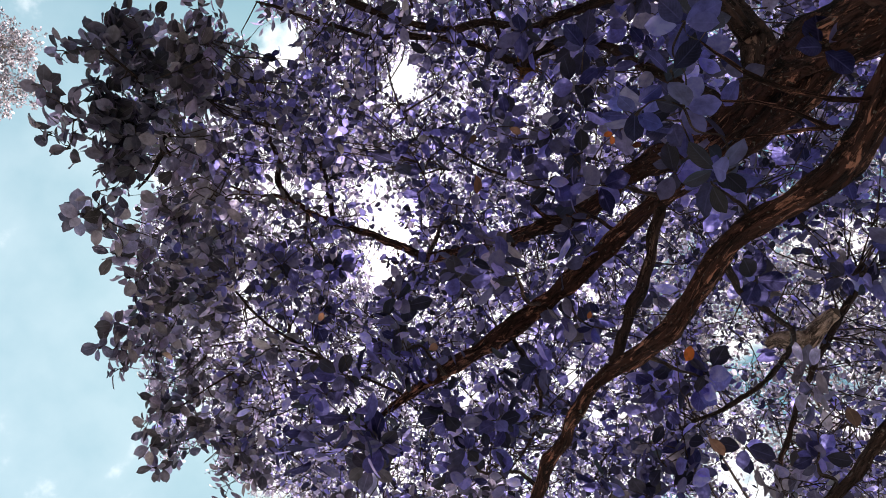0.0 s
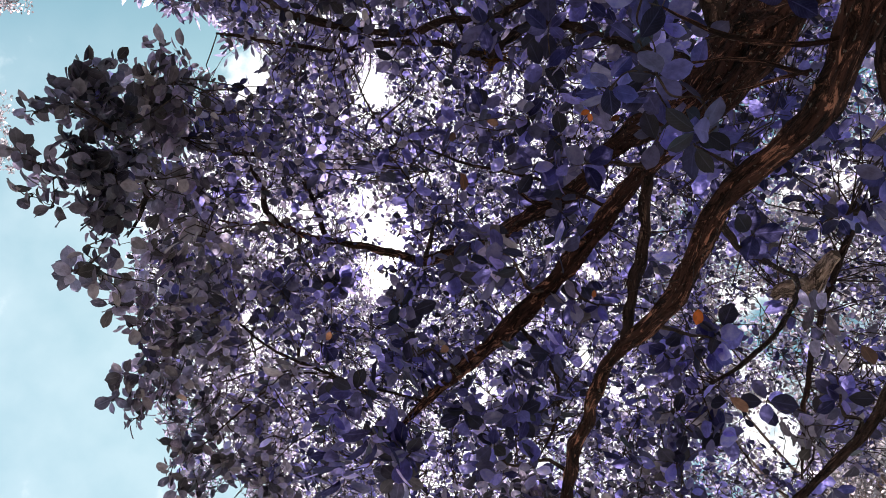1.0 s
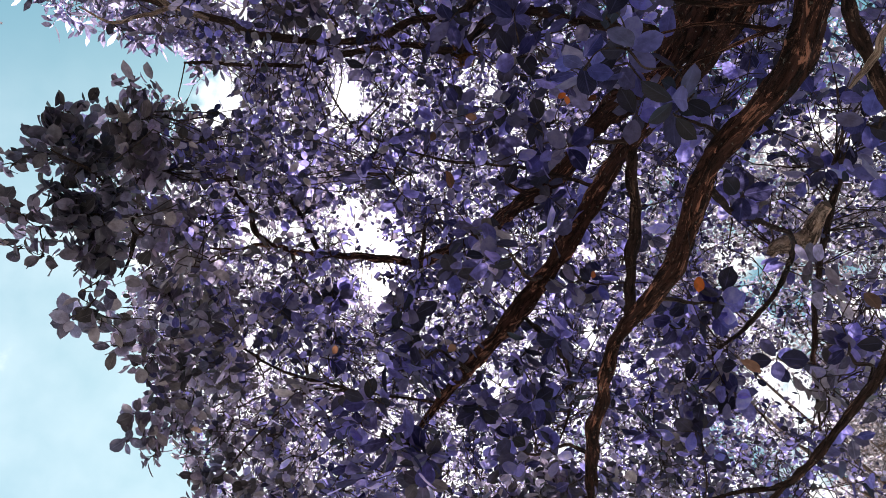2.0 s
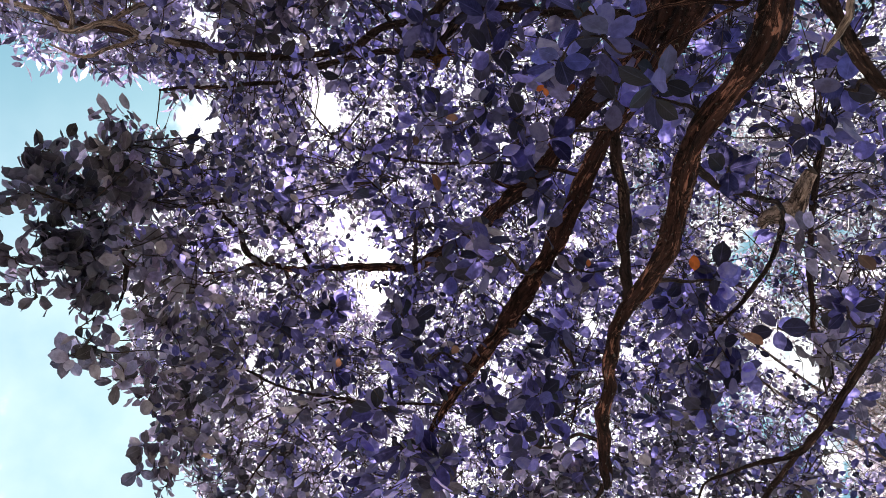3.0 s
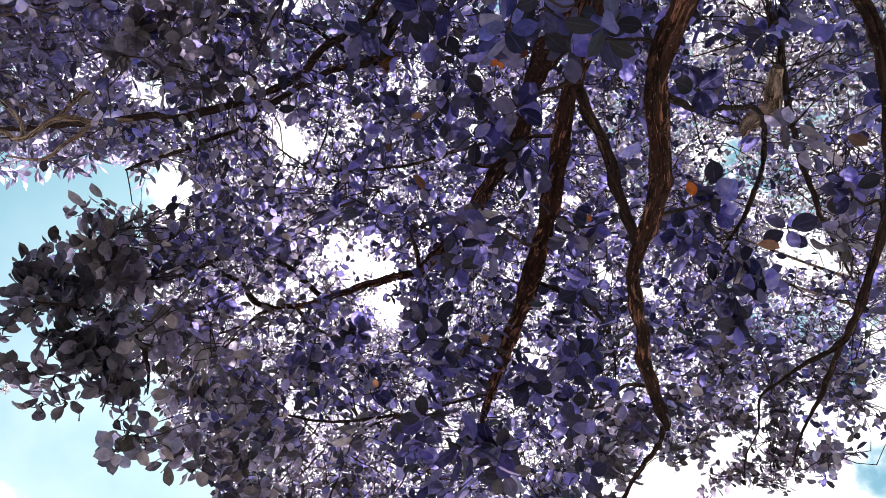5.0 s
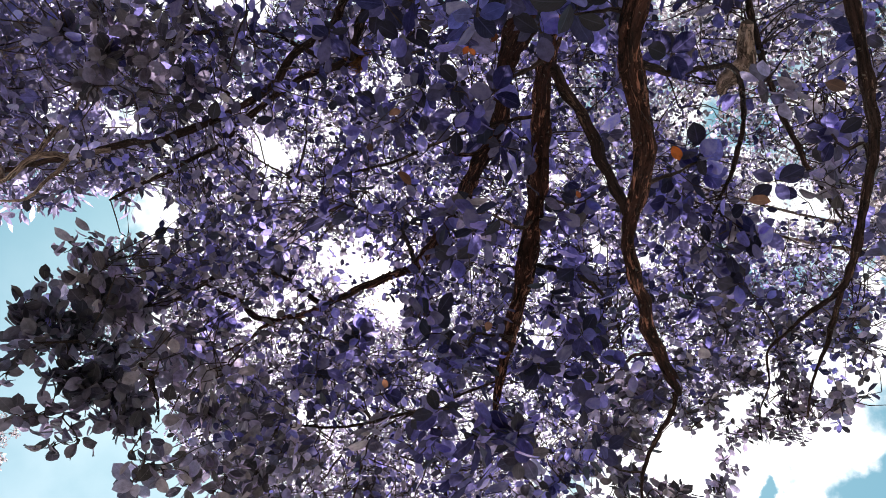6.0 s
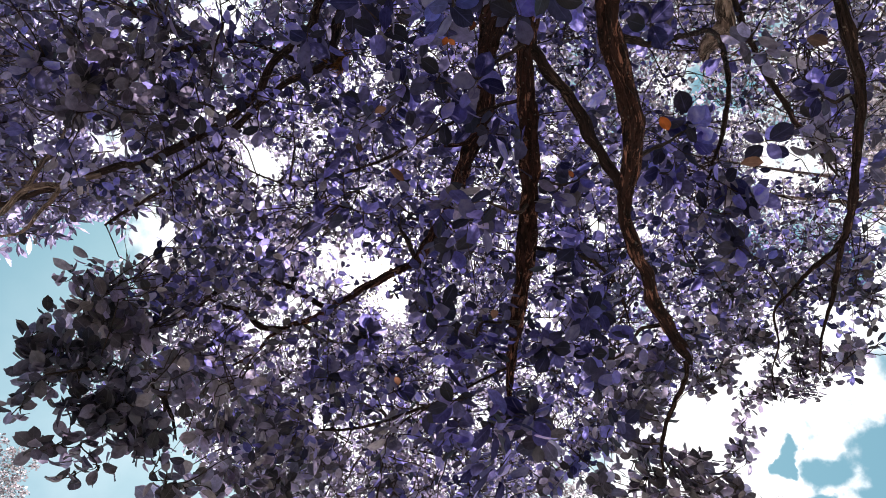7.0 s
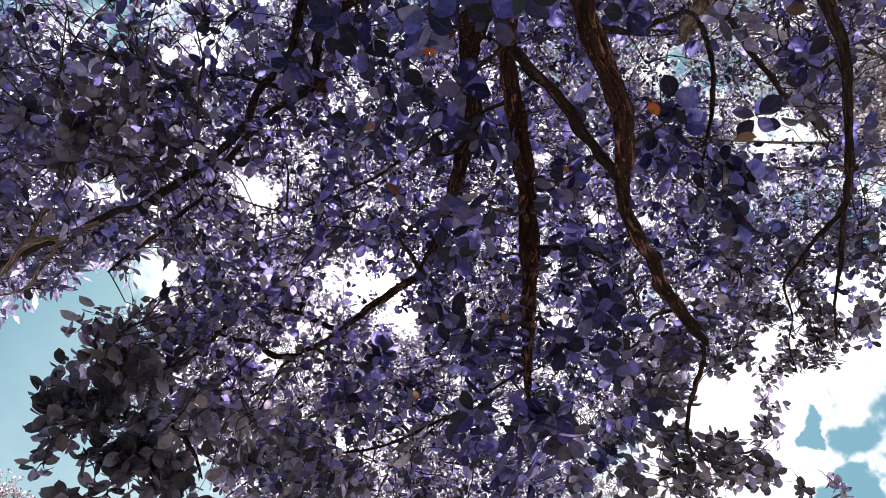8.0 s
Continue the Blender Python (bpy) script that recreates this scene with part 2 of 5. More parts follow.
BARK = bark_material("bark", (0.012, 0.006, 0.005), (0.054, 0.0232, 0.0182), (0.42, 0.19, 0.132), 0.585)
BARK_DARK = bark_material("dark_bark", (0.012, 0.008, 0.0075), (0.05, 0.028, 0.024), (0.22, 0.13, 0.1), 0.61)
BARK_PALE = bark_material("pale_bark", (0.09, 0.06, 0.05), (0.36, 0.25, 0.2), (0.64, 0.48, 0.4), 0.53)
TWIG = bark_material("twig_bark", (0.03, 0.02, 0.018), (0.095, 0.064, 0.056), (0.24, 0.16, 0.13), 0.58)
LEAF = [
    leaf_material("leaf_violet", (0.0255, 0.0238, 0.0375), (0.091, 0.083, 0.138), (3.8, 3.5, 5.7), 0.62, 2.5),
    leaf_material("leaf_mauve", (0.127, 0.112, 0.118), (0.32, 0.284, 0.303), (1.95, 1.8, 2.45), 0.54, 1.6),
    leaf_material("leaf_slate", (0.068, 0.06, 0.073), (0.2, 0.178, 0.213), (2.1, 1.9, 2.4), 0.4, 1.4),
    # lit copy of the leaf: sunlight put into a paler base colour
    leaf_material("leaf_sun_paled", (0.24, 0.219, 0.288), (0.48, 0.441, 0.548), (1.6, 1.5, 1.75), 0.62, 1.35),
]
# base colour raised to hold the haze and sun on the outer trees
LEAF_FAR = leaf_material("leaf_light_paled", (0.34, 0.30, 0.33), (0.56, 0.5, 0.54), (1.2, 1.15, 1.2), 0.5)
LITTER = ground_material()


# ---- building blocks ----
def part(name, data, parent, label="", kind=""):
    ob = new(name, data)
    ob.parent = parent
    return tagged(ob, label=label, kind=kind)


def mesh_of(name, verts, faces, uvs, mat, smooth=True):
    """A mesh from arrays: verts (n, 3), faces (m, 4), uvs (m * 4, 2)."""
    me = bpy.data.meshes.new(name)
    verts, faces = np.asarray(verts, np.float32), np.asarray(faces, np.int32)
    me.vertices.add(len(verts))
    me.vertices.foreach_set("co", verts.ravel())
    me.loops.add(faces.size)
    me.loops.foreach_set("vertex_index", faces.ravel())
    me.polygons.add(len(faces))
    me.polygons.foreach_set("loop_start", np.arange(len(faces), dtype=np.int32) * 4)
    me.polygons.foreach_set("use_smooth", np.full(len(faces), smooth))
    layer = me.uv_layers.new(name="UVMap")
    layer.data.foreach_set("uv", np.asarray(uvs, np.float32).ravel())
    me.materials.append(mat)
    me.update(calc_edges=True)
    me.validate()
    return me


def spline(points, steps):
    """Catmull-Rom through rows of any width."""
    p = np.asarray(points, float)
    p = np.vstack([2 * p[0] - p[1], p, 2 * p[-1] - p[-2]])
    out = []
    for i in range(1, len(p) - 2):
        for s in np.arange(steps) / steps:
            a, b, c, d = p[i - 1], p[i], p[i + 1], p[i + 2]
            out.append(0.5 * (2 * b + (c - a) * s + (2 * a - 5 * b + 4 * c - d) * s * s + (3 * b - a - 3 * c + d) * s ** 3))
    out.append(p[-2])
    return np.array(out)


def tube(path, sides, ridge=0.0, seed=0):
    """A ridged tapering tube along rows of x, y, z, radius: verts, faces, uvs."""
    path = np.asarray(path, float)
    n = len(path)
    way = np.gradient(path[:, :3], axis=0)
    way /= np.linalg.norm(way, axis=1, keepdims=True) + 1e-9
    side = np.cross(way[0], (0.31, 0.2, 0.93))
    verts, length = [], 0.0
    along = []
    for i in range(n):
        side = side - way[i] * (side @ way[i])
        side /= np.linalg.norm(side) + 1e-9
        other = np.cross(way[i], side)
        if i:
            length += np.linalg.norm(path[i, :3] - path[i - 1, :3])
        along.append(length)
        for k in range(sides):
            a = 2 * math.pi * k / sides
            r = path[i, 3]
            if ridge:
                r *= 1 + ridge * (0.5 * math.sin(3 * a + 4 * length + seed) + 0.35 * math.sin(7 * a - 5 * length + 2 * seed)
                                  + 0.9 * noise.noise((math.cos(a) * 1.6 + seed, math.sin(a) * 1.6, length * 7))
                                  + 0.7 * noise.noise((math.cos(a) * 4.5 + seed, math.sin(a) * 4.5, length * 11)))
                # loose plates of bark stand proud
                r *= 1 + 0.45 * ridge * min(1, max(0, 4 * noise.noise((math.cos(a) * 2.6 + seed, math.sin(a) * 2.6 + 5, length * 17))))
            verts.append(path[i, :3] + r * (math.cos(a) * side + math.sin(a) * other))
    verts += [path[0, :3], path[-1, :3] + way[-1] * path[-1, 3] * 0.6]
    faces, uvs = [], []
    for i in range(n - 1):
        for k in range(sides):
            k2 = (k + 1) % sides
            faces.append((i * sides + k, i * sides + k2, (i + 1) * sides + k2, (i + 1) * sides + k))
            for kk, ii in ((k, i), (k + 1, i), (k + 1, i + 1), (k, i + 1)):
                uvs.append((kk / sides * max(0.15, 6.28 * path[0, 3]) * 1.0 + seed, along[ii]))
    for k in range(0, sides, 2):
        for c, base in ((n * sides, 0), (n * sides + 1, (n - 1) * sides)):
            ring = (base + k, base + (k + 1) % sides, base + (k + 2) % sides)
            faces.append((c, *ring) if base else (c, *ring[::-1]))
            uvs += [(0, along[-1])] * 4
    return np.array(verts), np.array(faces), np.array(uvs)


def gnarl(path, amount, seed):
    """Makes a path crooked and knotty, by its own thickness."""
    path = np.array(path, float)
    step = np.linalg.norm(np.diff(path[:, :3], axis=0), axis=1)
    at = np.concatenate([[0], np.cumsum(step / (4.5 * np.maximum(path[:-1, 3], 0.006)))])
    for i, s in enumerate(at):
        ease = min(1, i / 5, (len(at) - 1 - i) / 5)
        path[i, :3] += amount * ease * path[i, 3] * np.array(noise.noise_vector((s, seed * 1.7, 0.3)))
        path[i, :3] += 0.5 * amount * ease * path[i, 3] * np.array(noise.noise_vector((s * 0.35, seed * 2.9, 4.3))) * 2
        path[i, 3] *= 1 + 0.3 * ease * noise.noise((s * 1.3, seed * 0.7, 9.1))
    return path


def thin_tubes(a, b, c, r0, r1, crook=0.0):
    """Many bent three-sided twigs at once: from a by way of b to c (arrays of places)."""
    if crook:
        d1, d2 = bent(a, b, crook), bent(b, c, crook)
        q1 = (r0 + r1) / 2
        return joined([thin_tubes(a, d1, b, r0, q1), thin_tubes(b, d2, c, q1, r1)])
    n = len(a)
    way = c - a
    way /= np.linalg.norm(way, axis=1, keepdims=True) + 1e-9
    side = np.cross(way, (0.37, 0.61, 0.7))
    side /= np.linalg.norm(side, axis=1, keepdims=True) + 1e-9
    other = np.cross(way, side)
    verts = np.zeros((n, 9, 3))
    for i, (p, r) in enumerate(((a, r0), (b, (r0 + r1) / 2), (c, r1))):
        r = np.broadcast_to(np.asarray(r, float), (n,))[:, None]
        for k in range(3):
            ang = 2 * math.pi * k / 3
            verts[:, i * 3 + k] = p + r * (math.cos(ang) * side + math.sin(ang) * other)
    quad = np.array([(i * 3 + k, i * 3 + (k + 1) % 3, i * 3 + 3 + (k + 1) % 3, i * 3 + 3 + k) for i in range(2) for k in range(3)])
    faces = (np.arange(n)[:, None, None] * 9 + quad).reshape(-1, 4)
    uvs = np.tile(np.array([(0, 0), (0.02, 0), (0.02, 0.15), (0, 0.15)]), (len(faces), 1))
    return verts.reshape(-1, 3), faces, uvs


def joined(pieces):
    verts, faces, uvs, n = [], [], [], 0
    for v, f, u in pieces:
        verts.append(v), faces.append(f + n), uvs.append(u)
        n += len(v)
    return np.vstack(verts), np.vstack(faces), np.vstack(uvs)


def leaf_template(rows, wide, fold, droop, tip):
    """One leaf of unit length along +y, folded along its rib and curling down: verts, faces, uvs."""
    verts, uv = [], []
    for i in range(rows + 1):
        s = i / rows
        w = wide * math.sin(math.pi * s ** 1.25) ** tip if 0 < i < rows else 0.0
        w = max(w, 0.012)
        z = -droop * s * s
        for k in (-1, 0, 1):
            verts.append((k * w, s, z + (fold * w if k else 0) + (0.02 * math.sin(9 * s) if k else 0)))
            uv.append((k * 1.0, s))
    faces = []
    for i in range(rows):
        for k in (0, 1):
            faces.append((i * 3 + k, i * 3 + k + 1, i * 3 + k + 4, i * 3 + k + 3))
    faces = np.array(faces)
    return np.array(verts), faces, np.array(uv)[faces.ravel()]


FINE = leaf_template(6, 0.33, 0.24, 0.2, 0.56)
PLAIN = leaf_template(4, 0.31, 0.2, 0.12, 0.5)
SMALL = (np.array([(0, 0, 0), (0, 1, -0.1), (-0.27, 0.4, 0.05), (-0.24, 0.8, 0.0), (0.27, 0.4, 0.05), (0.24, 0.8, 0.0)]),
         np.array([(0, 1, 3, 2), (0, 4, 5, 1)]),
         np.array([(0, 0), (0, 1), (-0.8, 0.74), (-1, 0.36), (0, 0), (1, 0.36), (0.8, 0.74), (0, 1)]))
NARROW = leaf_template(3, 0.16, 0.2, 0.16, 0.8)
rng = np.random.default_rng(7)


def unit(v):
    return v / (np.linalg.norm(v, axis=-1, keepdims=True) + 1e-9)


def leaf_frames(tips, ways, count, flat=0.8, spread=0.9):
    """Leaves round the ends of twigs: their places, lengthwise and upward ways."""
    n = len(tips)
    k = np.arange(count)[None, :]
    spin = k * 2.4 + rng.uniform(0, 6.28, (n, 1))
    axis = unit(ways)[:, None, :]
    s = unit(np.cross(axis, (0.2, 0.3, 0.93)))
    o = np.cross(axis, s)
    out = np.cos(spin)[..., None] * s + np.sin(spin)[..., None] * o
    lean = rng.uniform(0.15, 0.9, (n, count, 1))
    length = np.linalg.norm(ways, axis=1)[:, None, None]
    back = (k / count * spread)[..., None] + rng.uniform(-0.05, 0.05, (n, count, 1))
    place = tips[:, None, :] - axis * length * back
    y = unit(out + axis * lean + rng.normal(0, 0.25, (n, count, 3)))
    y[..., 2] *= 1 - flat * 0.6
    y = unit(y)
    up = np.zeros_like(y)
    up[..., 2] = 1
    up += rng.normal(0, 0.62, up.shape)
    return place.reshape(-1, 3), y.reshape(-1, 3), up.reshape(-1, 3)


def whorls(tips, axes, count):
    """Leaves spread like the petals of a star round the ends of shoots: their places, lengthwise and upward ways."""
    n = len(tips)
    axis = unit(axes)[:, None, :]
    s = unit(np.cross(axis, (0.31, 0.87, 0.2)))
    o = np.cross(axis, s)
    k = np.arange(count)[None, :]
    spin = k * 2.4 + rng.uniform(0, 6.28, (n, 1)) + rng.normal(0, 0.2, (n, count))
    out = np.cos(spin)[..., None] * s + np.sin(spin)[..., None] * o
    lean = np.interp(k, (0, count - 1), (0.75, 0.0))[..., None] + rng.normal(0, 0.15, (n, count, 1))
    place = tips[:, None, :] - axis * (0.012 * k)[..., None]
    y = unit(out + axis * lean)
    up = axis - 0.3 * out + rng.normal(0, 0.22, y.shape)
    return place.reshape(-1, 3), y.reshape(-1, 3), up.reshape(-1, 3)


def leaves(template, place, y, up, size):
    """Many leaves joined: verts, faces, uvs."""
    tv, tf, tu = template
    x = unit(np.cross(y, up))
    z = np.cross(x, y)
    size = np.broadcast_to(size, (len(place),))[:, None, None]
    wide = rng.uniform(0.85, 1.2, (len(place), 1, 1))
    start = place[:, None, :] + 0.12 * size * y[:, None, :]
    v = start + size * (wide * tv[None, :, :1] * x[:, None] + tv[None, :, 1:2] * y[:, None] + tv[None, :, 2:] * z[:, None])
    faces = (np.arange(len(place))[:, None, None] * len(tv) + tf).reshape(-1, 4)
    return v.reshape(-1, 3), faces, np.tile(tu, (len(place), 1))


def tree_root(name, place, label):
    root = new(name)
    root.location = place
    root.empty_display_size = 0.3
    return tagged(root, label=label, category="tree")


def local(arrays, root):
    v, f, u = arrays
    return v - np.array(root.location), f, u


# ---- ground ----
bm = bmesh.new()
bmesh.ops.create_grid(bm, x_segments=60, y_segments=60, size=1500)
for v in bm.verts:
    r = math.hypot(v.co.x, v.co.y)
    v.co.z = 0.0 if r < 60 else 1.5 * noise.noise((v.co.x / 200, v.co.y / 200, 0))
me = bpy.data.meshes.new("ground")
bm.to_mesh(me)
bm.free()
me.materials.append(LITTER)
tagged(new("ground", me), label="ground covered with dry brown leaf litter", category="ground", kind="structure")

# ---- the spreading tree ----
FOOT = (0.35, -1.0, 0.0)
tree = tree_root("spreading_tree", FOOT, "spreading broadleaf tree with violet leaves and flaking brown bark")
nodes = []


def limb(name, label, rows, dark=False, pale=False):
    """A limb of the tree through rows of x, y, z, radius."""
    path = spline(rows, 22 if rows[0][3] > 0.02 else 10)
    big = rows[0][3] > 0.02
    sides = 36 if big else 12
    if name != "trunk":
        path = gnarl(path, 0.2 if big else 0.7, len(nodes) % 97)
    arr = tube(path, sides, 0.26 if big else 0.2, seed=len(nodes) % 97)
    ob = part(name, mesh_of(name, *local(arr, tree), BARK_DARK if dark else BARK_PALE if pale else BARK), tree, label)
    for row in path:
        nodes.append((*row[:3], row[3]))
    return ob


ROOT = (0.12, -0.22, 3.32)
limb("trunk", "stout trunk with rough bark", [(0.35, -1.0, -0.12, 0.30), (0.36, -0.98, 0.25, 0.235), (0.34, -0.9, 1.0, 0.2), (0.28, -0.72, 2.0, 0.19), (0.25, -0.5, 2.7, 0.18), (*ROOT, 0.15)])
limb("bough", "thick brown bough arching overhead", [(0.120, -0.220, 3.320, 0.0763), (0.120, -0.160, 3.350, 0.0709), (0.120, -0.050, 3.400, 0.0602), (0.100, 0.070, 3.530, 0.0548), (0.140, 0.250, 3.730, 0.0462), (0.150, 0.460, 3.910, 0.0397), (0.110, 0.680, 4.090, 0.0284), (0.110, 0.930, 4.190, 0.0284), (0.060, 1.210, 4.310, 0.0266), (0.010, 1.440, 4.390, 0.0219), (-0.120, 1.720, 4.420, 0.0182)])
limb("bough", "slender far end of the overhead bough", [(-0.120, 1.720, 4.420, 0.0174), (-0.430, 1.920, 4.420, 0.0154), (-0.570, 2.060, 4.460, 0.0125), (-0.760, 2.170, 4.500, 0.0098), (-0.870, 2.290, 4.480, 0.0063), (-1.010, 2.390, 4.470, 0.0056), (-1.150, 2.510, 4.430, 0.0028)])
limb("branch", "", [(-0.75, 2.17, 4.50, 0.0140), (-0.83, 2.12, 4.46, 0.0130), (-0.90, 2.03, 4.44, 0.0100), (-1.01, 1.99, 4.44, 0.0070), (-1.12, 1.93, 4.44, 0.0040)], dark=True)
limb("branch", "", [(-0.54, 2.00, 4.46, 0.0110), (-0.66, 1.93, 4.47, 0.0110), (-0.81, 1.90, 4.51, 0.0090), (-0.98, 1.94, 4.49, 0.0100), (-1.14, 2.06, 4.46, 0.0070), (-1.31, 2.16, 4.42, 0.0040)], dark=True)
limb("branch", "", [(0.15, 0.26, 3.73, 0.0320), (0.05, 0.17, 3.83, 0.0350), (-0.09, 0.16, 4.00, 0.0270), (-0.31, 0.16, 4.24, 0.0230), (-0.61, 0.16, 4.54, 0.0150), (-0.98, 0.11, 4.90, 0.0090)], dark=True)
limb("limb", "dark brown limb with rough ridged bark", [(0.140, 0.030, 3.530, 0.0360), (0.190, 0.170, 3.600, 0.0277), (0.210, 0.350, 3.710, 0.0240), (0.210, 0.600, 3.830, 0.0231), (0.230, 0.790, 3.910, 0.0249), (0.270, 1.050, 3.940, 0.0259), (0.270, 1.320, 3.900, 0.0268), (0.260, 1.570, 3.850, 0.0213), (0.250, 1.770, 3.800, 0.0157), (0.250, 1.910, 3.750, 0.0084), (0.260, 2.060, 3.660, 0.0046)])
limb("limb", "twisting limb with flaking reddish bark", [(0.190, -0.150, 3.260, 0.0420), (0.240, -0.040, 3.290, 0.0336), (0.290, 0.060, 3.290, 0.0284), (0.330, 0.150, 3.330, 0.0273), (0.340, 0.260, 3.370, 0.0273), (0.340, 0.390, 3.420, 0.0252), (0.380, 0.510, 3.460, 0.0252), (0.450, 0.660, 3.480, 0.0252), (0.480, 0.800, 3.520, 0.0231), (0.490, 0.940, 3.550, 0.0210)])
limb("limb", "slim tapering limb with a snapped end", [(0.489, 0.938, 3.547, 0.0198), (0.514, 1.052, 3.539, 0.0198), (0.562, 1.147, 3.542, 0.0198), (0.620, 1.260, 3.534, 0.0198), (0.685, 1.372, 3.539, 0.0189), (0.741, 1.466, 3.543, 0.0171), (0.789, 1.527, 3.553, 0.0099)])
limb("branch", "", [(0.776, 1.530, 3.563, 0.0090), (0.783, 1.566, 3.542, 0.0072), (0.764, 1.642, 3.522, 0.0073), (0.741, 1.718, 3.501, 0.0064), (0.729, 1.804, 3.474, 0.0055), (0.740, 1.884, 3.428, 0.0037)], dark=True)
limb("branch", "", [(0.210, 0.610, 3.830, 0.0181), (0.320, 0.730, 3.800, 0.0170), (0.390, 0.820, 3.760, 0.0170), (0.450, 0.910, 3.650, 0.0159), (0.490, 0.940, 3.570, 0.0139)], dark=True)
limb("limb", "long dark limb curving down at the crown's edge", [(0.200, -0.200, 3.240, 0.0214), (0.330, -0.023, 3.468, 0.0135), (0.478, 0.064, 3.537, 0.0143), (0.578, 0.110, 3.560, 0.0138), (0.696, 0.148, 3.586, 0.0125), (0.797, 0.211, 3.577, 0.0151), (0.871, 0.310, 3.546, 0.0153), (0.960, 0.480, 3.510, 0.0132), (1.040, 0.620, 3.530, 0.0125), (1.090, 0.780, 3.550, 0.0111), (1.130, 0.960, 3.550, 0.0104), (1.150, 1.090, 3.580, 0.0090), (1.120, 1.220, 3.640, 0.0056), (1.080, 1.320, 3.650, 0.0041), (1.060, 1.400, 3.660, 0.0032), (1.090, 1.500, 3.630, 0.0026), (1.080, 1.590, 3.600, 0.0020), (1.100, 1.670, 3.550, 0.0015)], dark=True)
limb("branch", "", [(1.15, 1.08, 3.58, 0.0070), (1.16, 1.23, 3.55, 0.0070), (1.15, 1.37, 3.52, 0.0040), (1.16, 1.49, 3.48, 0.0030)], dark=True)
limb("branch", "", [(0.375, 0.495, 3.462, 0.0110), (0.42, 0.50, 3.49, 0.0100), (0.52, 0.54, 3.62, 0.0080), (0.66, 0.57, 3.84, 0.0075), (0.82, 0.62, 4.06, 0.0080), (0.95, 0.79, 4.25, 0.0080), (1.02, 1.01, 4.34, 0.0090), (1.05, 1.21, 4.45, 0.0060), (1.09, 1.38, 4.56, 0.0030)], dark=True)
limb("branch", "", [(0.80, 0.36, 4.21, 0.0110), (0.93, 0.55, 4.32, 0.0110), (1.07, 0.73, 4.41, 0.0100), (1.22, 0.91, 4.49, 0.0100), (1.33, 1.03, 4.50, 0.0100), (1.46, 1.16, 4.49, 0.0070), (1.62, 1.31, 4.55, 0.0040)], dark=True)
limb("branch", "pale stub of a broken branch", [(0.867, 0.759, 4.263, 0.0137), (0.874, 0.713, 4.255, 0.0272), (0.893, 0.666, 4.247, 0.0307), (0.902, 0.610, 4.245, 0.0322), (0.888, 0.551, 4.244, 0.0300), (0.874, 0.508, 4.245, 0.0205)], pale=True)
limb("branch", "bare pale dead twig", [(0.373, -0.075, 3.246, 0.0072), (0.396, 0.002, 3.250, 0.0069), (0.413, 0.042, 3.251, 0.0064), (0.421, 0.079, 3.253, 0.0054), (0.422, 0.117, 3.255, 0.0027)], pale=True)
limb("branch", "", [(0.05, 0.25, 3.21, 0.0020), (0.10, 0.19, 3.22, 0.0030), (0.16, 0.15, 3.26, 0.0040), (0.25, 0.11, 3.30, 0.0050)])
limb("branch", "", [(-0.05, 0.19, 3.22, 0.0020), (0.03, 0.17, 3.23, 0.0040), (0.12, 0.13, 3.22, 0.0050), (0.21, 0.06, 3.26, 0.0050), (0.26, -0.01, 3.30, 0.0050)])
limb("branch", "", [(0.14, 0.27, 3.25, 0.0020), (0.19, 0.20, 3.30, 0.0030), (0.25, 0.10, 3.30, 0.0040)])
limb("branch", "", [(0.13, 1.04, 4.24, 0.0110), (0.05, 1.05, 4.14, 0.0100), (-0.02, 1.05, 4.10, 0.0070)])
limb("limb", "dark slender limb reaching far out", [(0.000, 0.160, 3.830, 0.0224), (-0.200, 0.190, 3.950, 0.0184), (-0.320, 0.340, 4.050, 0.0163), (-0.430, 0.560, 4.130, 0.0126), (-0.490, 0.700, 4.170, 0.0118), (-0.620, 0.810, 4.200, 0.0118), (-0.700, 0.940, 4.230, 0.0118), (-0.880, 1.080, 4.220, 0.0118), (-1.130, 1.200, 4.170, 0.0118), (-1.240, 1.260, 4.290, 0.0118), (-1.430, 1.340, 4.320, 0.0109)], dark=True)
limb("branch", "", [(-1.40, 1.33, 4.32, 0.0120), (-1.60, 1.40, 4.30, 0.0100), (-1.84, 1.49, 4.33, 0.0100), (-2.09, 1.56, 4.35, 0.0040)], dark=True)
limb("limb", "dark thin limb with a burred knot", [(0.200, 0.300, 3.760, 0.0211), (0.040, 0.350, 3.890, 0.0166), (-0.110, 0.440, 4.010, 0.0147), (-0.260, 0.520, 4.110, 0.0138), (-0.370, 0.610, 4.170, 0.0129), (-0.410, 0.740, 4.220, 0.0129), (-0.440, 0.830, 4.280, 0.0129), (-0.620, 0.930, 4.300, 0.0110), (-0.800, 1.090, 4.290, 0.0092), (-0.860, 1.150, 4.350, 0.0074), (-0.905, 1.228, 4.336, 0.0077), (-1.026, 1.306, 4.313, 0.0072), (-1.145, 1.384, 4.291, 0.0067), (-1.259, 1.450, 4.275, 0.0056), (-1.352, 1.513, 4.261, 0.0034)], dark=True)
limb("branch", "", [(-0.55, 0.85, 4.34, 0.0090), (-0.76, 0.80, 4.40, 0.0080), (-0.98, 0.83, 4.42, 0.0090), (-1.23, 0.92, 4.48, 0.0060), (-1.47, 0.95, 4.56, 0.0030)], dark=True)
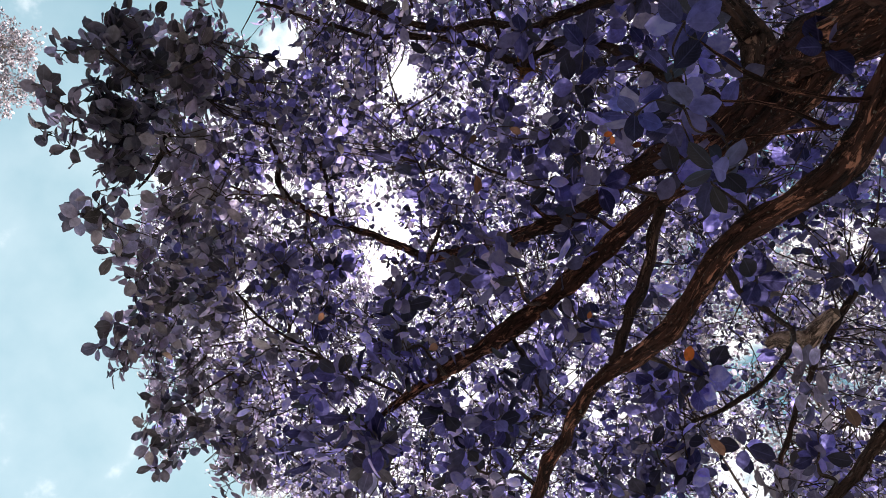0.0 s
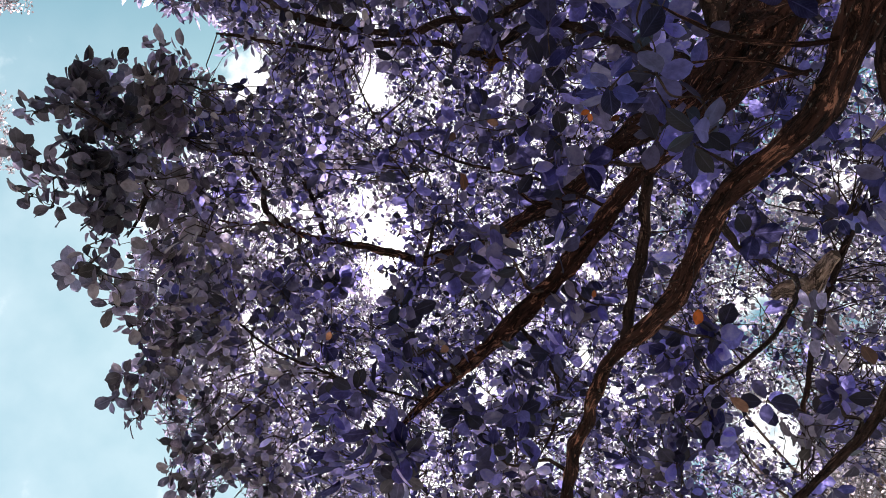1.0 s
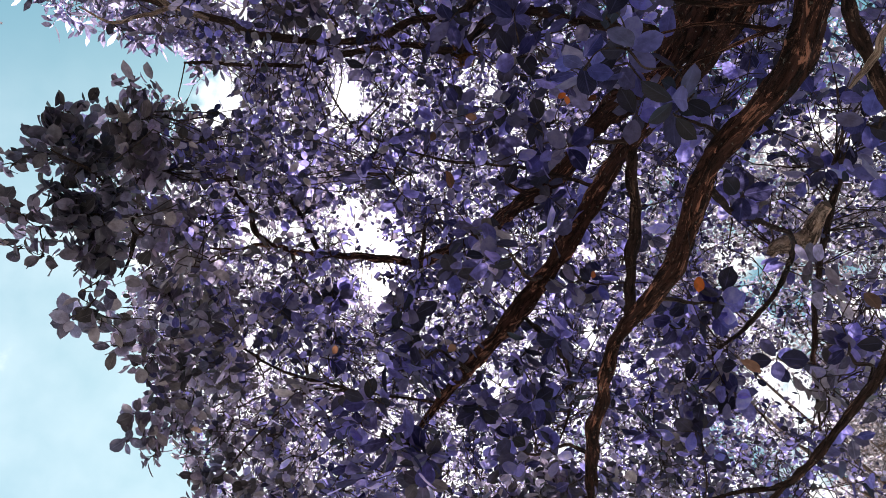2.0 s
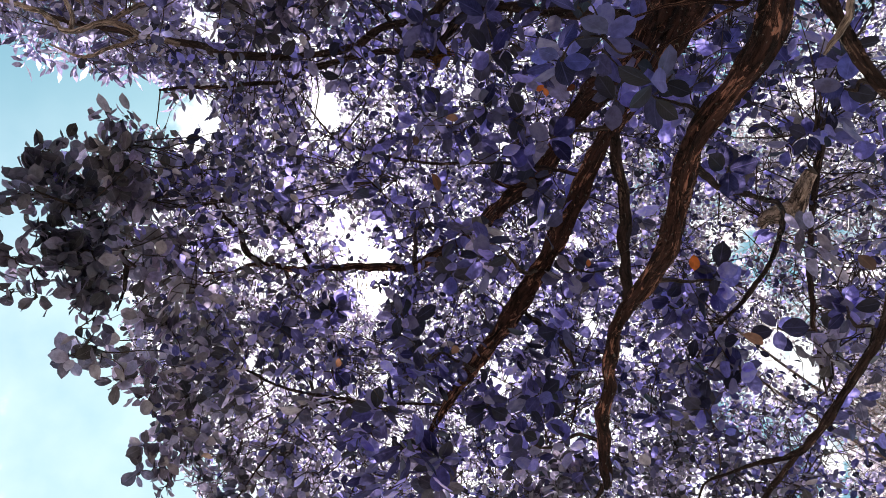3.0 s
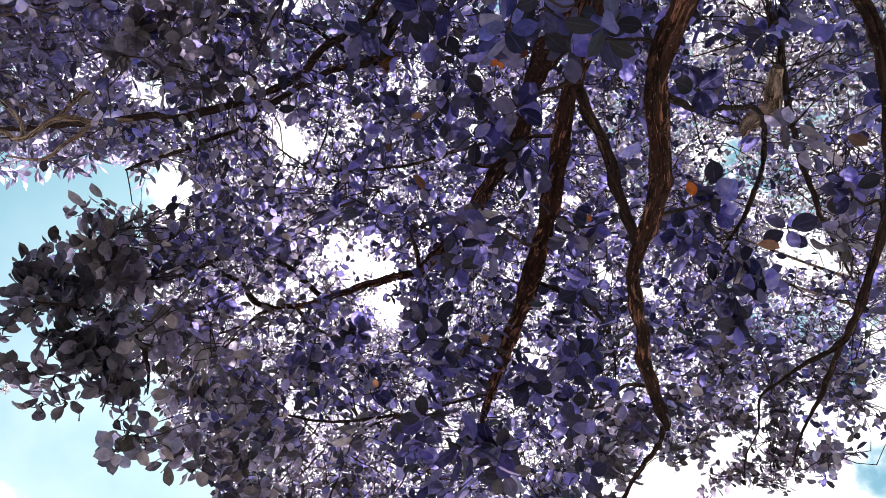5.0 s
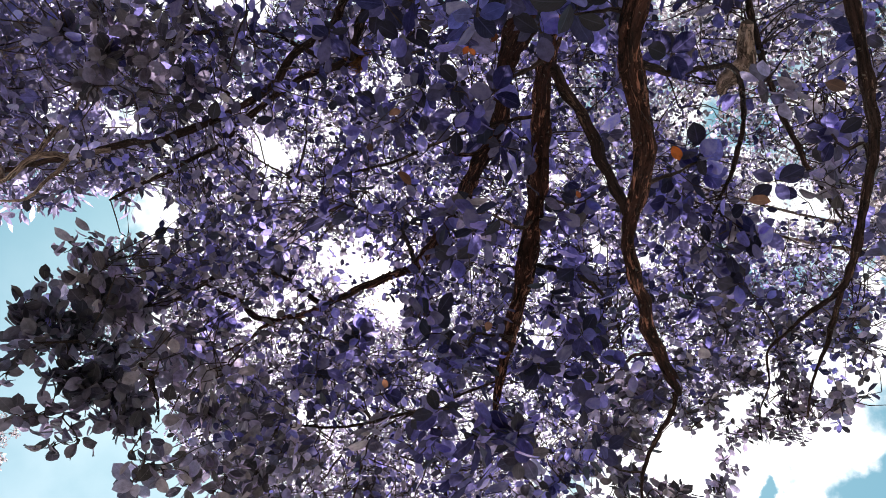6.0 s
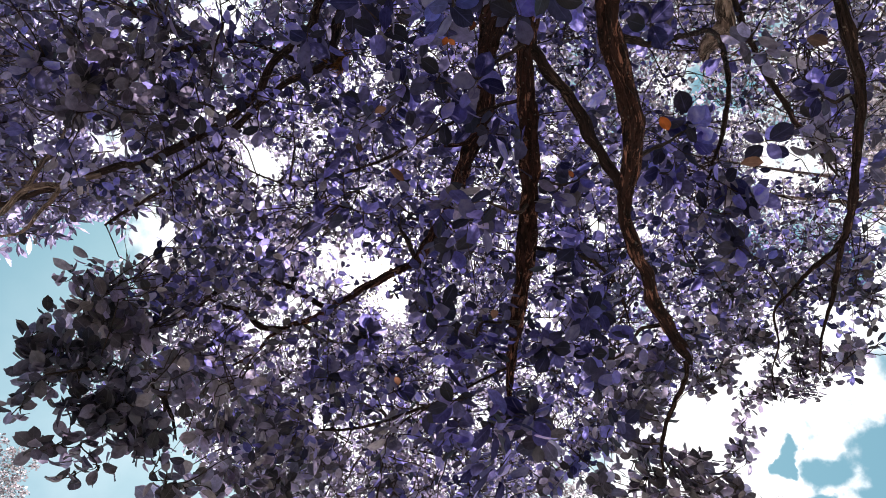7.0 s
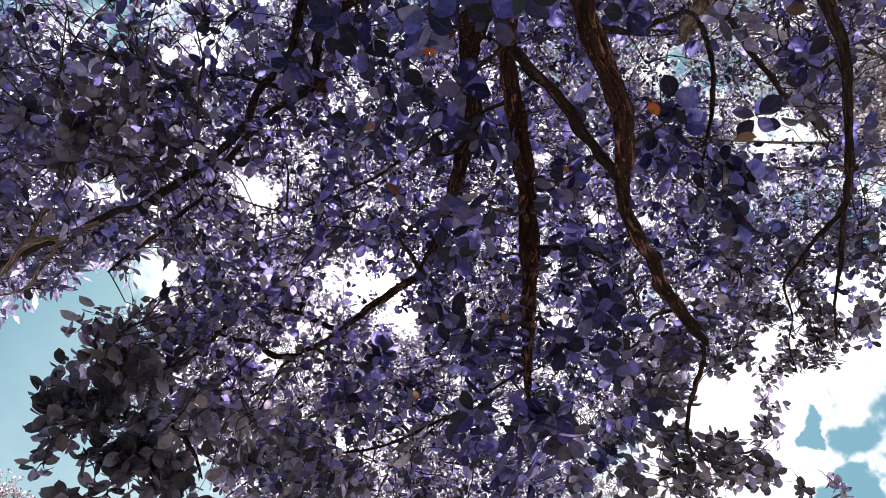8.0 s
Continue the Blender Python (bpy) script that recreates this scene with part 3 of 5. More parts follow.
limb("branch", "", [(0.27, 1.32, 3.90, 0.0072), (0.41, 1.38, 3.95, 0.0064), (0.56, 1.48, 4.06, 0.0072), (0.69, 1.66, 4.12, 0.0048), (0.78, 1.89, 4.15, 0.0024)], dark=True)
limb("branch", "", [(0.23, 0.80, 3.91, 0.0065), (0.04, 0.91, 4.01, 0.0059), (-0.09, 1.04, 4.15, 0.0052), (-0.26, 1.22, 4.34, 0.0052), (-0.51, 1.39, 4.51, 0.0033), (-0.77, 1.52, 4.69, 0.0020)], dark=True)
limb("branch", "", [(0.25, 1.77, 3.80, 0.0048), (0.02, 1.99, 3.86, 0.0042), (-0.18, 2.20, 3.89, 0.0048), (-0.24, 2.49, 3.84, 0.0042), (-0.26, 2.68, 3.73, 0.0018)], dark=True)
limb("branch", "", [(-1.01, 2.39, 4.47, 0.0063), (-1.23, 2.30, 4.34, 0.0063), (-1.39, 2.16, 4.14, 0.0049), (-1.45, 2.08, 3.92, 0.0035)], dark=True)
limb("branch", "", [(0.02, 1.99, 3.86, 0.0054), (-0.30, 2.18, 3.89, 0.0048), (-0.55, 2.30, 3.98, 0.0048), (-0.85, 2.36, 3.95, 0.0036), (-1.02, 2.40, 3.85, 0.0018)], dark=True)
limb("branch", "pale brown branch", [(-1.23, 1.20, 4.07, 0.0090), (-1.34, 1.21, 4.01, 0.0090), (-1.44, 1.21, 3.95, 0.0100), (-1.54, 1.29, 3.90, 0.0080), (-1.70, 1.31, 3.95, 0.0090), (-1.91, 1.38, 3.99, 0.0060)], pale=True)
limb("branch", "pale brown branch", [(-1.44, 1.21, 3.95, 0.0090), (-1.41, 1.15, 4.00, 0.0080), (-1.38, 1.10, 4.14, 0.0060), (-1.40, 1.05, 4.26, 0.0030)], pale=True)
limb("branch", "pale brown branch", [(-1.53, 1.29, 3.90, 0.0090), (-1.60, 1.23, 3.95, 0.0080), (-1.70, 1.21, 4.00, 0.0060), (-1.84, 1.17, 4.04, 0.0040)], pale=True)
limb("branch", "pale brown branch", [(-1.34, 1.21, 4.01, 0.0080), (-1.44, 1.32, 4.00, 0.0070), (-1.54, 1.41, 4.00, 0.0050), (-1.68, 1.44, 4.01, 0.0030)], pale=True)
limb("branch", "", [(-1.23, 2.30, 4.34, 0.0070), (-1.08, 1.93, 3.89, 0.0063), (-0.99, 1.61, 3.48, 0.0049), (-0.98, 1.42, 3.28, 0.0042), (-1.02, 1.37, 3.20, 0.0028), (-1.05, 1.35, 3.17, 0.0014)], dark=True)
limb("branch", "", [(-1.04, 1.77, 3.68, 0.0070), (-0.89, 1.68, 3.47, 0.0080), (-0.81, 1.66, 3.34, 0.0050), (-0.78, 1.68, 3.28, 0.0020)], dark=True)

# openings and thin places in the crown through which the sky shows: start, way, spread, share of leaves missing
GAPS = [
    (-0.52, 0.47, 3.38, -0.268, 0.245, 0.932, 0.020, 0.50),
    (-0.89, 0.66, 3.15, -0.464, 0.349, 0.814, 0.018, 0.40),
    (-0.77, 0.69, 3.20, -0.397, 0.365, 0.842, 0.020, 0.45),
    (-0.69, 0.88, 3.15, -0.356, 0.464, 0.811, 0.022, 0.60),
    (-0.66, 0.89, 3.12, -0.349, 0.475, 0.808, 0.022, 0.92),
    (-0.29, 0.96, 3.21, -0.154, 0.505, 0.849, 0.027, 0.36),
    (-0.30, 1.04, 3.16, -0.158, 0.545, 0.823, 0.022, 0.45),
    (-0.23, 1.02, 3.19, -0.118, 0.535, 0.836, 0.024, 0.42),
    (-0.16, 1.00, 3.21, -0.082, 0.524, 0.848, 0.018, 0.50),
    (-0.37, 1.08, 3.12, -0.192, 0.569, 0.800, 0.018, 0.45),
    (-0.13, 1.07, 3.16, -0.070, 0.562, 0.824, 0.022, 0.45),
    (-0.43, 1.13, 3.06, -0.225, 0.596, 0.770, 0.012, 0.50),
    (-0.22, 0.96, 3.22, -0.116, 0.506, 0.854, 0.020, 0.45),
    (-0.45, 0.79, 3.27, -0.237, 0.416, 0.878, 0.020, 0.40),
    (-0.67, 0.76, 3.21, -0.351, 0.401, 0.846, 0.012, 0.50),
    (0.78, 0.68, 3.19, 0.409, 0.360, 0.839, 0.030, 0.18),
    (0.73, 0.70, 3.21, 0.386, 0.366, 0.847, 0.021, 0.50),
    (-0.03, 1.51, 2.75, -0.016, 0.795, 0.607, 0.013, 0.50),
    (1.06, 0.84, 4.28, 0.353, 0.280, 0.893, 0.011, 0.50),
    (0.20, 0.55, 3.41, 0.104, 0.290, 0.951, 0.013, 0.50),
]
GAPS += [
    (-0.52, 0.45, 3.37, -0.273, 0.235, 0.933, 0.021, 0.50),
    (-0.75, 0.70, 3.20, -0.395, 0.370, 0.841, 0.019, 0.50),
    (-0.71, 1.03, 3.03, -0.372, 0.541, 0.755, 0.005, 0.50),
    (0.80, 0.68, 3.16, 0.424, 0.361, 0.831, 0.016, 0.50),
    (0.60, 1.19, 2.95, 0.315, 0.627, 0.712, 0.026, 0.82),
    (0.67, 1.17, 2.94, 0.351, 0.616, 0.705, 0.021, 0.82),
    (-0.64, 1.26, 2.87, -0.337, 0.662, 0.670, 0.006, 0.50),
    (-0.90, 0.96, 2.97, -0.475, 0.506, 0.720, 0.036, 0.97),
    (-0.83, 0.92, 3.04, -0.438, 0.487, 0.756, 0.026, 0.97),
    (-0.76, 0.90, 3.09, -0.401, 0.476, 0.783, 0.021, 0.97),
    (-0.96, 1.01, 2.90, -0.504, 0.529, 0.683, 0.041, 0.97),
    (-1.04, 0.92, 2.90, -0.545, 0.486, 0.683, 0.053, 0.97),
]
GAPS += [
    (-1.01, 1.05, 2.83, -0.531, 0.550, 0.645, 0.053, 0.97),
    (-0.94, 1.10, 2.84, -0.493, 0.576, 0.651, 0.035, 0.97),
    (-0.86, 0.92, 3.02, -0.455, 0.482, 0.749, 0.044, 0.97),
    (-0.94, 0.93, 2.96, -0.496, 0.490, 0.717, 0.041, 0.97),
    (-0.79, 0.88, 3.09, -0.418, 0.461, 0.783, 0.025, 0.95),
    (-0.98, 0.99, 2.89, -0.515, 0.523, 0.680, 0.047, 0.97),
    (-0.60, 1.25, 2.87, -0.317, 0.666, 0.675, 0.019, 0.95),
    (1.18, 0.79, 3.54, 0.490, 0.328, 0.807, 0.029, 0.50),
    (1.18, 0.65, 3.59, 0.492, 0.270, 0.828, 0.027, 0.50),
    (1.17, 0.95, 3.47, 0.489, 0.394, 0.778, 0.026, 0.50),
    (1.25, 0.80, 3.48, 0.523, 0.332, 0.785, 0.032, 0.50),
    (0.35, 0.88, 3.22, 0.188, 0.469, 0.863, 0.011, 0.50),
]
GAPS += [
    (0.30, 1.33, 2.90, 0.159, 0.705, 0.691, 0.020, 0.50),
    (-0.02, 1.49, 2.74, -0.011, 0.794, 0.608, 0.019, 0.95),
    (-0.75, 0.68, 3.18, -0.399, 0.364, 0.842, 0.016, 0.50),
]
GAPS += [
    (0.56, 0.59, 3.32, 0.292, 0.309, 0.905, 0.045, 0.16),
    (0.67, 0.56, 3.28, 0.355, 0.297, 0.887, 0.050, 0.16),
    (0.49, 0.53, 3.36, 0.257, 0.277, 0.926, 0.035, 0.14),
    (0.68, 0.43, 3.32, 0.360, 0.225, 0.905, 0.040, 0.10),
    (0.70, 0.68, 3.23, 0.374, 0.356, 0.856, 0.040, 0.14),
]
# leaf clusters along the crown's rim: centre, radius, leaves, leaf length, tone
RIM = [
    (-0.08, 0.16, 2.97, 0.02, 5, 0.058, 0),
    (-0.03, 0.22, 2.94, 0.02, 5, 0.058, 0),
    (0.03, 0.24, 2.94, 0.02, 5, 0.058, 0),
    (-0.01, 0.30, 2.90, 0.02, 5, 0.052, 0),
    (0.16, 0.25, 2.93, 0.02, 5, 0.058, 0),
    (1.18, 2.00, 3.93, 0.03, 10, 0.035, 1),
    (1.20, 2.04, 3.90, 0.03, 10, 0.035, 1),
    (1.18, 2.08, 3.88, 0.03, 8, 0.035, 1),
    (1.20, 2.12, 3.86, 0.03, 6, 0.035, 1),
    (1.19, 2.17, 3.83, 0.03, 6, 0.054, 1),
    (1.22, 2.21, 3.81, 0.03, 5, 0.048, 1),
    (1.16, 2.25, 3.79, 0.03, 4, 0.048, 1),
    (1.11, 2.30, 3.76, 0.03, 8, 0.050, 1),
    (1.15, 2.32, 3.74, 0.03, 6, 0.048, 1),
    (1.63, 1.82, 4.03, 0.03, 9, 0.054, 1),
    (1.57, 1.85, 4.01, 0.03, 6, 0.048, 1),
    (1.41, 1.96, 3.95, 0.03, 12, 0.038, 1),
    (1.46, 1.89, 3.99, 0.03, 10, 0.038, 1),
    (1.35, 1.96, 3.95, 0.03, 12, 0.038, 1),
    (1.28, 1.95, 3.95, 0.03, 10, 0.038, 1),
    (0.98, 1.96, 3.95, 0.03, 8, 0.035, 1),
    (1.01, 1.94, 3.96, 0.03, 8, 0.035, 1),
    (1.44, 2.38, 3.71, 0.03, 4, 0.054, 1),
    (1.14, 2.37, 3.71, 0.03, 8, 0.041, 1),
    (-1.15, 1.34, 3.31, 0.04, 19, 0.049, 2),
    (-1.14, 1.33, 3.38, 0.03, 13, 0.044, 2),
    (-1.14, 1.40, 3.28, 0.06, 32, 0.054, 2),
    (-1.10, 1.40, 3.34, 0.06, 38, 0.054, 2),
    (-1.07, 1.42, 3.21, 0.05, 26, 0.053, 2),
    (-1.03, 1.42, 3.27, 0.06, 38, 0.054, 2),
    (-1.12, 1.45, 3.14, 0.04, 13, 0.051, 2),
    (-1.12, 1.43, 3.21, 0.04, 11, 0.046, 2),
    (-1.05, 1.51, 3.05, 0.03, 13, 0.054, 2),
    (-1.01, 1.53, 3.10, 0.04, 14, 0.051, 2),
    (-0.95, 1.56, 3.02, 0.04, 13, 0.052, 2),
    (-0.91, 1.59, 3.07, 0.03, 10, 0.051, 2),
    (-0.96, 1.53, 3.10, 0.04, 14, 0.049, 2),
    (-1.02, 1.48, 3.18, 0.05, 32, 0.053, 2),
]
RIM += [
    (-0.96, 1.47, 3.19, 0.06, 42, 0.053, 2),
    (-0.92, 1.52, 3.16, 0.05, 35, 0.053, 2),
    (-0.90, 1.51, 3.23, 0.07, 45, 0.054, 2),
    (-0.87, 1.59, 3.18, 0.06, 35, 0.051, 2),
    (-0.85, 1.58, 3.25, 0.06, 38, 0.050, 2),
    (-0.95, 1.50, 3.35, 0.07, 45, 0.054, 2),
    (-1.03, 1.45, 3.37, 0.07, 38, 0.054, 2),
    (-0.85, 1.65, 3.21, 0.04, 22, 0.050, 2),
    (-0.83, 1.65, 3.27, 0.04, 19, 0.047, 2),
    (-0.82, 1.71, 3.23, 0.03, 14, 0.045, 2),
    (-1.18, 1.36, 3.65, 0.04, 11, 0.063, 1),
    (-1.14, 1.34, 3.66, 0.04, 10, 0.057, 1),
    (-1.15, 1.43, 3.61, 0.07, 26, 0.066, 1),
    (-1.09, 1.39, 3.63, 0.07, 26, 0.063, 1),
]
RIM += [
    (-1.11, 1.50, 3.57, 0.08, 29, 0.066, 1),
    (-1.07, 1.53, 3.67, 0.09, 34, 0.065, 1),
    (-1.11, 1.48, 3.81, 0.07, 22, 0.058, 1),
    (-1.02, 1.61, 3.62, 0.09, 34, 0.065, 1),
    (-1.00, 1.61, 3.74, 0.09, 31, 0.061, 1),
    (-0.93, 1.65, 3.49, 0.08, 29, 0.063, 1),
    (-0.93, 1.73, 3.68, 0.1, 34, 0.061, 1),
    (-0.88, 1.76, 3.55, 0.07, 22, 0.059, 1),
    (-0.88, 1.76, 3.78, 0.1, 34, 0.060, 1),
    (-1.07, 1.64, 3.95, 0.09, 29, 0.055, 1),
    (-0.88, 1.95, 3.27, 0.04, 11, 0.068, 1),
    (-0.85, 1.89, 3.30, 0.04, 10, 0.065, 1),
    (-0.82, 1.94, 3.33, 0.04, 12, 0.066, 1),
    (-0.80, 2.01, 3.41, 0.05, 14, 0.062, 1),
]
RIM += [
    (-0.76, 2.13, 3.45, 0.05, 17, 0.061, 1),
    (-0.78, 2.14, 3.56, 0.07, 22, 0.064, 1),
    (-0.73, 2.27, 3.55, 0.05, 14, 0.061, 1),
    (-0.70, 2.26, 3.61, 0.07, 24, 0.062, 1),
    (-0.72, 2.17, 3.66, 0.09, 29, 0.062, 1),
    (-0.83, 1.96, 3.61, 0.06, 17, 0.062, 1),
    (-0.75, 1.99, 3.65, 0.09, 31, 0.064, 1),
    (-0.80, 1.94, 3.79, 0.1, 31, 0.062, 1),
    (-0.65, 2.38, 3.66, 0.06, 19, 0.060, 1),
    (-0.61, 2.31, 3.70, 0.08, 29, 0.060, 1),
    (-0.65, 2.52, 3.58, 0.04, 10, 0.060, 1),
    (-0.60, 2.50, 3.60, 0.05, 14, 0.060, 1),
    (-0.61, 2.57, 3.50, 0.03, 7, 0.063, 1),
    (-0.58, 2.56, 3.56, 0.05, 14, 0.060, 1),
]
RIM += [
    (-0.53, 2.58, 3.61, 0.06, 17, 0.058, 1),
    (-0.50, 2.60, 3.54, 0.04, 10, 0.057, 1),
    (-0.53, 2.56, 3.68, 0.07, 24, 0.058, 1),
    (-0.60, 2.49, 3.72, 0.06, 17, 0.058, 1),
    (-0.52, 2.46, 3.74, 0.09, 29, 0.058, 1),
    (-0.42, 2.60, 3.66, 0.07, 22, 0.058, 1),
    (-0.35, 2.72, 3.65, 0.05, 13, 0.059, 1),
    (-0.29, 2.78, 3.62, 0.04, 10, 0.056, 1),
    (-0.28, 2.75, 3.69, 0.07, 22, 0.057, 1),
    (-0.21, 2.82, 3.60, 0.05, 11, 0.059, 1),
    (-0.12, 2.81, 3.55, 0.04, 12, 0.058, 1),
    (-0.17, 2.80, 3.67, 0.07, 19, 0.057, 1),
    (-0.09, 2.84, 3.65, 0.06, 14, 0.057, 1),
    (-0.26, 2.67, 3.74, 0.09, 29, 0.057, 1),
]
RIM += [
    (-0.15, 2.77, 3.80, 0.06, 17, 0.054, 1),
    (-0.36, 2.58, 3.79, 0.1, 31, 0.057, 1),
    (-0.56, 2.38, 3.90, 0.11, 34, 0.060, 1),
    (-0.69, 2.21, 3.87, 0.11, 34, 0.063, 1),
    (0.05, 2.85, 3.88, 0.06, 16, 0.056, 1),
    (0.06, 2.78, 3.92, 0.08, 24, 0.056, 1),
    (-0.04, 2.75, 3.94, 0.08, 24, 0.052, 1),
    (0.16, 2.82, 3.91, 0.09, 26, 0.056, 1),
    (0.19, 1.62, 3.33, 0.04, 9, 0.091, 0),
    (0.19, 1.76, 3.30, 0.05, 10, 0.083, 0),
    (0.29, 1.63, 3.38, 0.05, 10, 0.086, 0),
    (0.08, 1.61, 3.44, 0.06, 12, 0.077, 0),
    (0.09, 1.55, 3.59, 0.06, 10, 0.077, 0),
    (-0.17, 1.86, 3.75, 0.06, 10, 0.071, 0),
]
RIM += [
    (-0.03, 1.54, 3.71, 0.06, 11, 0.077, 0),
    (-0.04, 1.94, 3.59, 0.07, 12, 0.069, 0),
    (0.10, 1.08, 3.63, 0.06, 12, 0.076, 0),
    (0.01, 1.18, 3.63, 0.06, 12, 0.073, 0),
    (-0.35, 1.15, 3.81, 0.04, 7, 0.077, 0),
    (0.68, 0.82, 3.67, 0.06, 11, 0.086, 0),
    (0.64, 0.97, 3.76, 0.05, 9, 0.070, 0),
    (-0.19, 0.58, 3.79, 0.06, 11, 0.070, 0),
    (-0.02, 0.48, 3.57, 0.05, 9, 0.082, 0),
    (0.21, 0.38, 3.40, 0.04, 7, 0.086, 0),
    (0.15, 0.46, 3.52, 0.03, 4, 0.077, 0),
    (0.07, 0.69, 3.73, 0.04, 7, 0.075, 0),
    (-0.04, 0.71, 3.83, 0.05, 8, 0.071, 0),
    (0.06, 0.38, 3.57, 0.05, 9, 0.075, 0),
]
RIM += [
    (0.62, 0.19, 3.68, 0.03, 7, 0.072, 0),
    (0.50, 0.49, 3.62, 0.03, 6, 0.066, 0),
    (0.98, 1.08, 3.87, 0.08, 14, 0.072, 0),
    (0.98, 1.28, 3.88, 0.08, 13, 0.069, 0),
    (0.84, 1.37, 3.83, 0.07, 12, 0.069, 0),
    (0.36, 1.33, 3.73, 0.07, 12, 0.072, 0),
    (0.46, 1.46, 3.65, 0.07, 13, 0.069, 0),
    (0.32, 1.48, 3.53, 0.06, 11, 0.072, 0),
    (0.56, 1.39, 3.81, 0.07, 11, 0.072, 0),
    (0.98, 0.89, 3.86, 0.05, 8, 0.074, 0),
    (-0.05, 1.43, 3.66, 0.07, 11, 0.077, 0),
    (-0.28, 1.72, 3.84, 0.08, 13, 0.068, 0),
    (-0.42, 1.90, 3.85, 0.09, 14, 0.067, 0),
    (-0.69, 0.61, 3.91, 0.05, 9, 0.066, 0),
]
RIM += [
    (-0.88, 0.60, 3.92, 0.04, 8, 0.066, 0),
    (-1.28, 0.77, 3.93, 0.06, 11, 0.066, 0),
    (-1.13, 0.79, 3.92, 0.06, 11, 0.066, 0),
    (-0.62, 0.87, 3.99, 0.06, 11, 0.063, 0),
    (-0.92, 0.91, 4.09, 0.07, 12, 0.063, 0),
    (-0.15, 0.74, 3.83, 0.06, 11, 0.069, 0),
    (-0.08, 0.52, 3.73, 0.04, 7, 0.067, 0),
    (1.14, 0.54, 3.83, 0.04, 8, 0.061, 0),
    (1.03, 0.68, 3.75, 0.05, 9, 0.061, 0),
    (0.59, 1.83, 3.55, 0.08, 14, 0.066, 0),
    (0.13, 1.88, 3.40, 0.07, 13, 0.072, 0),
    (0.05, 1.72, 3.44, 0.06, 10, 0.074, 0),
    (0.13, 2.95, 3.99, 0.17, 54, 0.053, 1),
    (-0.04, 2.93, 4.01, 0.19, 62, 0.053, 1),
]
RIM += [
    (-0.78, 2.38, 4.19, 0.24, 108, 0.055, 1),
    (-0.53, 2.71, 4.21, 0.25, 118, 0.053, 1),
    (-0.22, 2.88, 4.22, 0.26, 108, 0.053, 1),
    (-1.00, 2.12, 4.33, 0.21, 68, 0.048, 0),
    (0.15, 2.89, 4.22, 0.23, 68, 0.047, 0),
    (1.12, 1.90, 4.05, 0.1, 38, 0.033, 1),
    (1.00, 1.93, 3.94, 0.08, 34, 0.033, 1),
    (1.24, 1.98, 3.93, 0.08, 38, 0.033, 1),
    (1.21, 2.09, 3.85, 0.04, 12, 0.033, 1),
    (1.41, 1.89, 4.05, 0.14, 68, 0.033, 1),
    (1.47, 1.81, 4.07, 0.11, 53, 0.033, 1),
    (1.07, 1.96, 3.60, 0.06, 17, 0.040, 1),
    (1.05, 2.06, 3.52, 0.07, 22, 0.040, 1),
    (0.95, 2.10, 3.68, 0.09, 47, 0.040, 1),
]
RIM += [
    (0.95, 2.18, 3.59, 0.1, 61, 0.040, 1),
    (0.88, 2.28, 3.66, 0.12, 74, 0.040, 1),
    (1.31, 1.48, 3.58, 0.07, 25, 0.040, 1),
    (1.42, 1.38, 3.72, 0.1, 41, 0.033, 1),
    (1.08, 1.78, 3.15, 0.05, 10, 0.033, 1),
    (1.07, 1.94, 3.31, 0.03, 10, 0.033, 1),
    (1.15, 1.83, 4.22, 0.12, 104, 0.036, 1),
    (1.25, 1.90, 4.13, 0.12, 104, 0.036, 1),
    (1.40, 1.77, 4.14, 0.11, 86, 0.036, 1),
    (1.43, 1.92, 4.01, 0.12, 104, 0.036, 1),
    (1.33, 1.63, 4.14, 0.11, 77, 0.036, 1),
    (1.50, 1.86, 4.02, 0.09, 53, 0.036, 1),
    (1.19, 1.99, 4.09, 0.09, 53, 0.036, 1),
    (1.33, 2.00, 4.01, 0.09, 61, 0.036, 1),
]
RIM += [
    (1.52, 1.54, 4.09, 0.12, 68, 0.036, 1),
    (1.04, 1.90, 4.22, 0.12, 86, 0.043, 1),
    (0.79, 2.12, 4.00, 0.17, 82, 0.052, 1),
    (0.89, 1.97, 4.09, 0.14, 62, 0.052, 1),
    (0.68, 2.37, 3.79, 0.17, 82, 0.052, 1),
    (0.79, 2.19, 3.79, 0.13, 62, 0.052, 1),
    (0.60, 2.37, 3.96, 0.15, 52, 0.045, 0),
    (0.82, 2.31, 3.66, 0.12, 54, 0.052, 1),
    (0.72, 2.44, 4.15, 0.21, 72, 0.053, 1),
    (0.83, 2.08, 4.16, 0.19, 72, 0.055, 1),
    (0.49, 2.53, 3.97, 0.15, 46, 0.053, 1),
    (1.22, 1.78, 4.36, 0.21, 134, 0.046, 1),
    (-0.00, 0.41, 3.35, 0.05, 4, 0.076, 0),
    (-0.06, 0.28, 3.48, 0.11, 13, 0.065, 0),
]
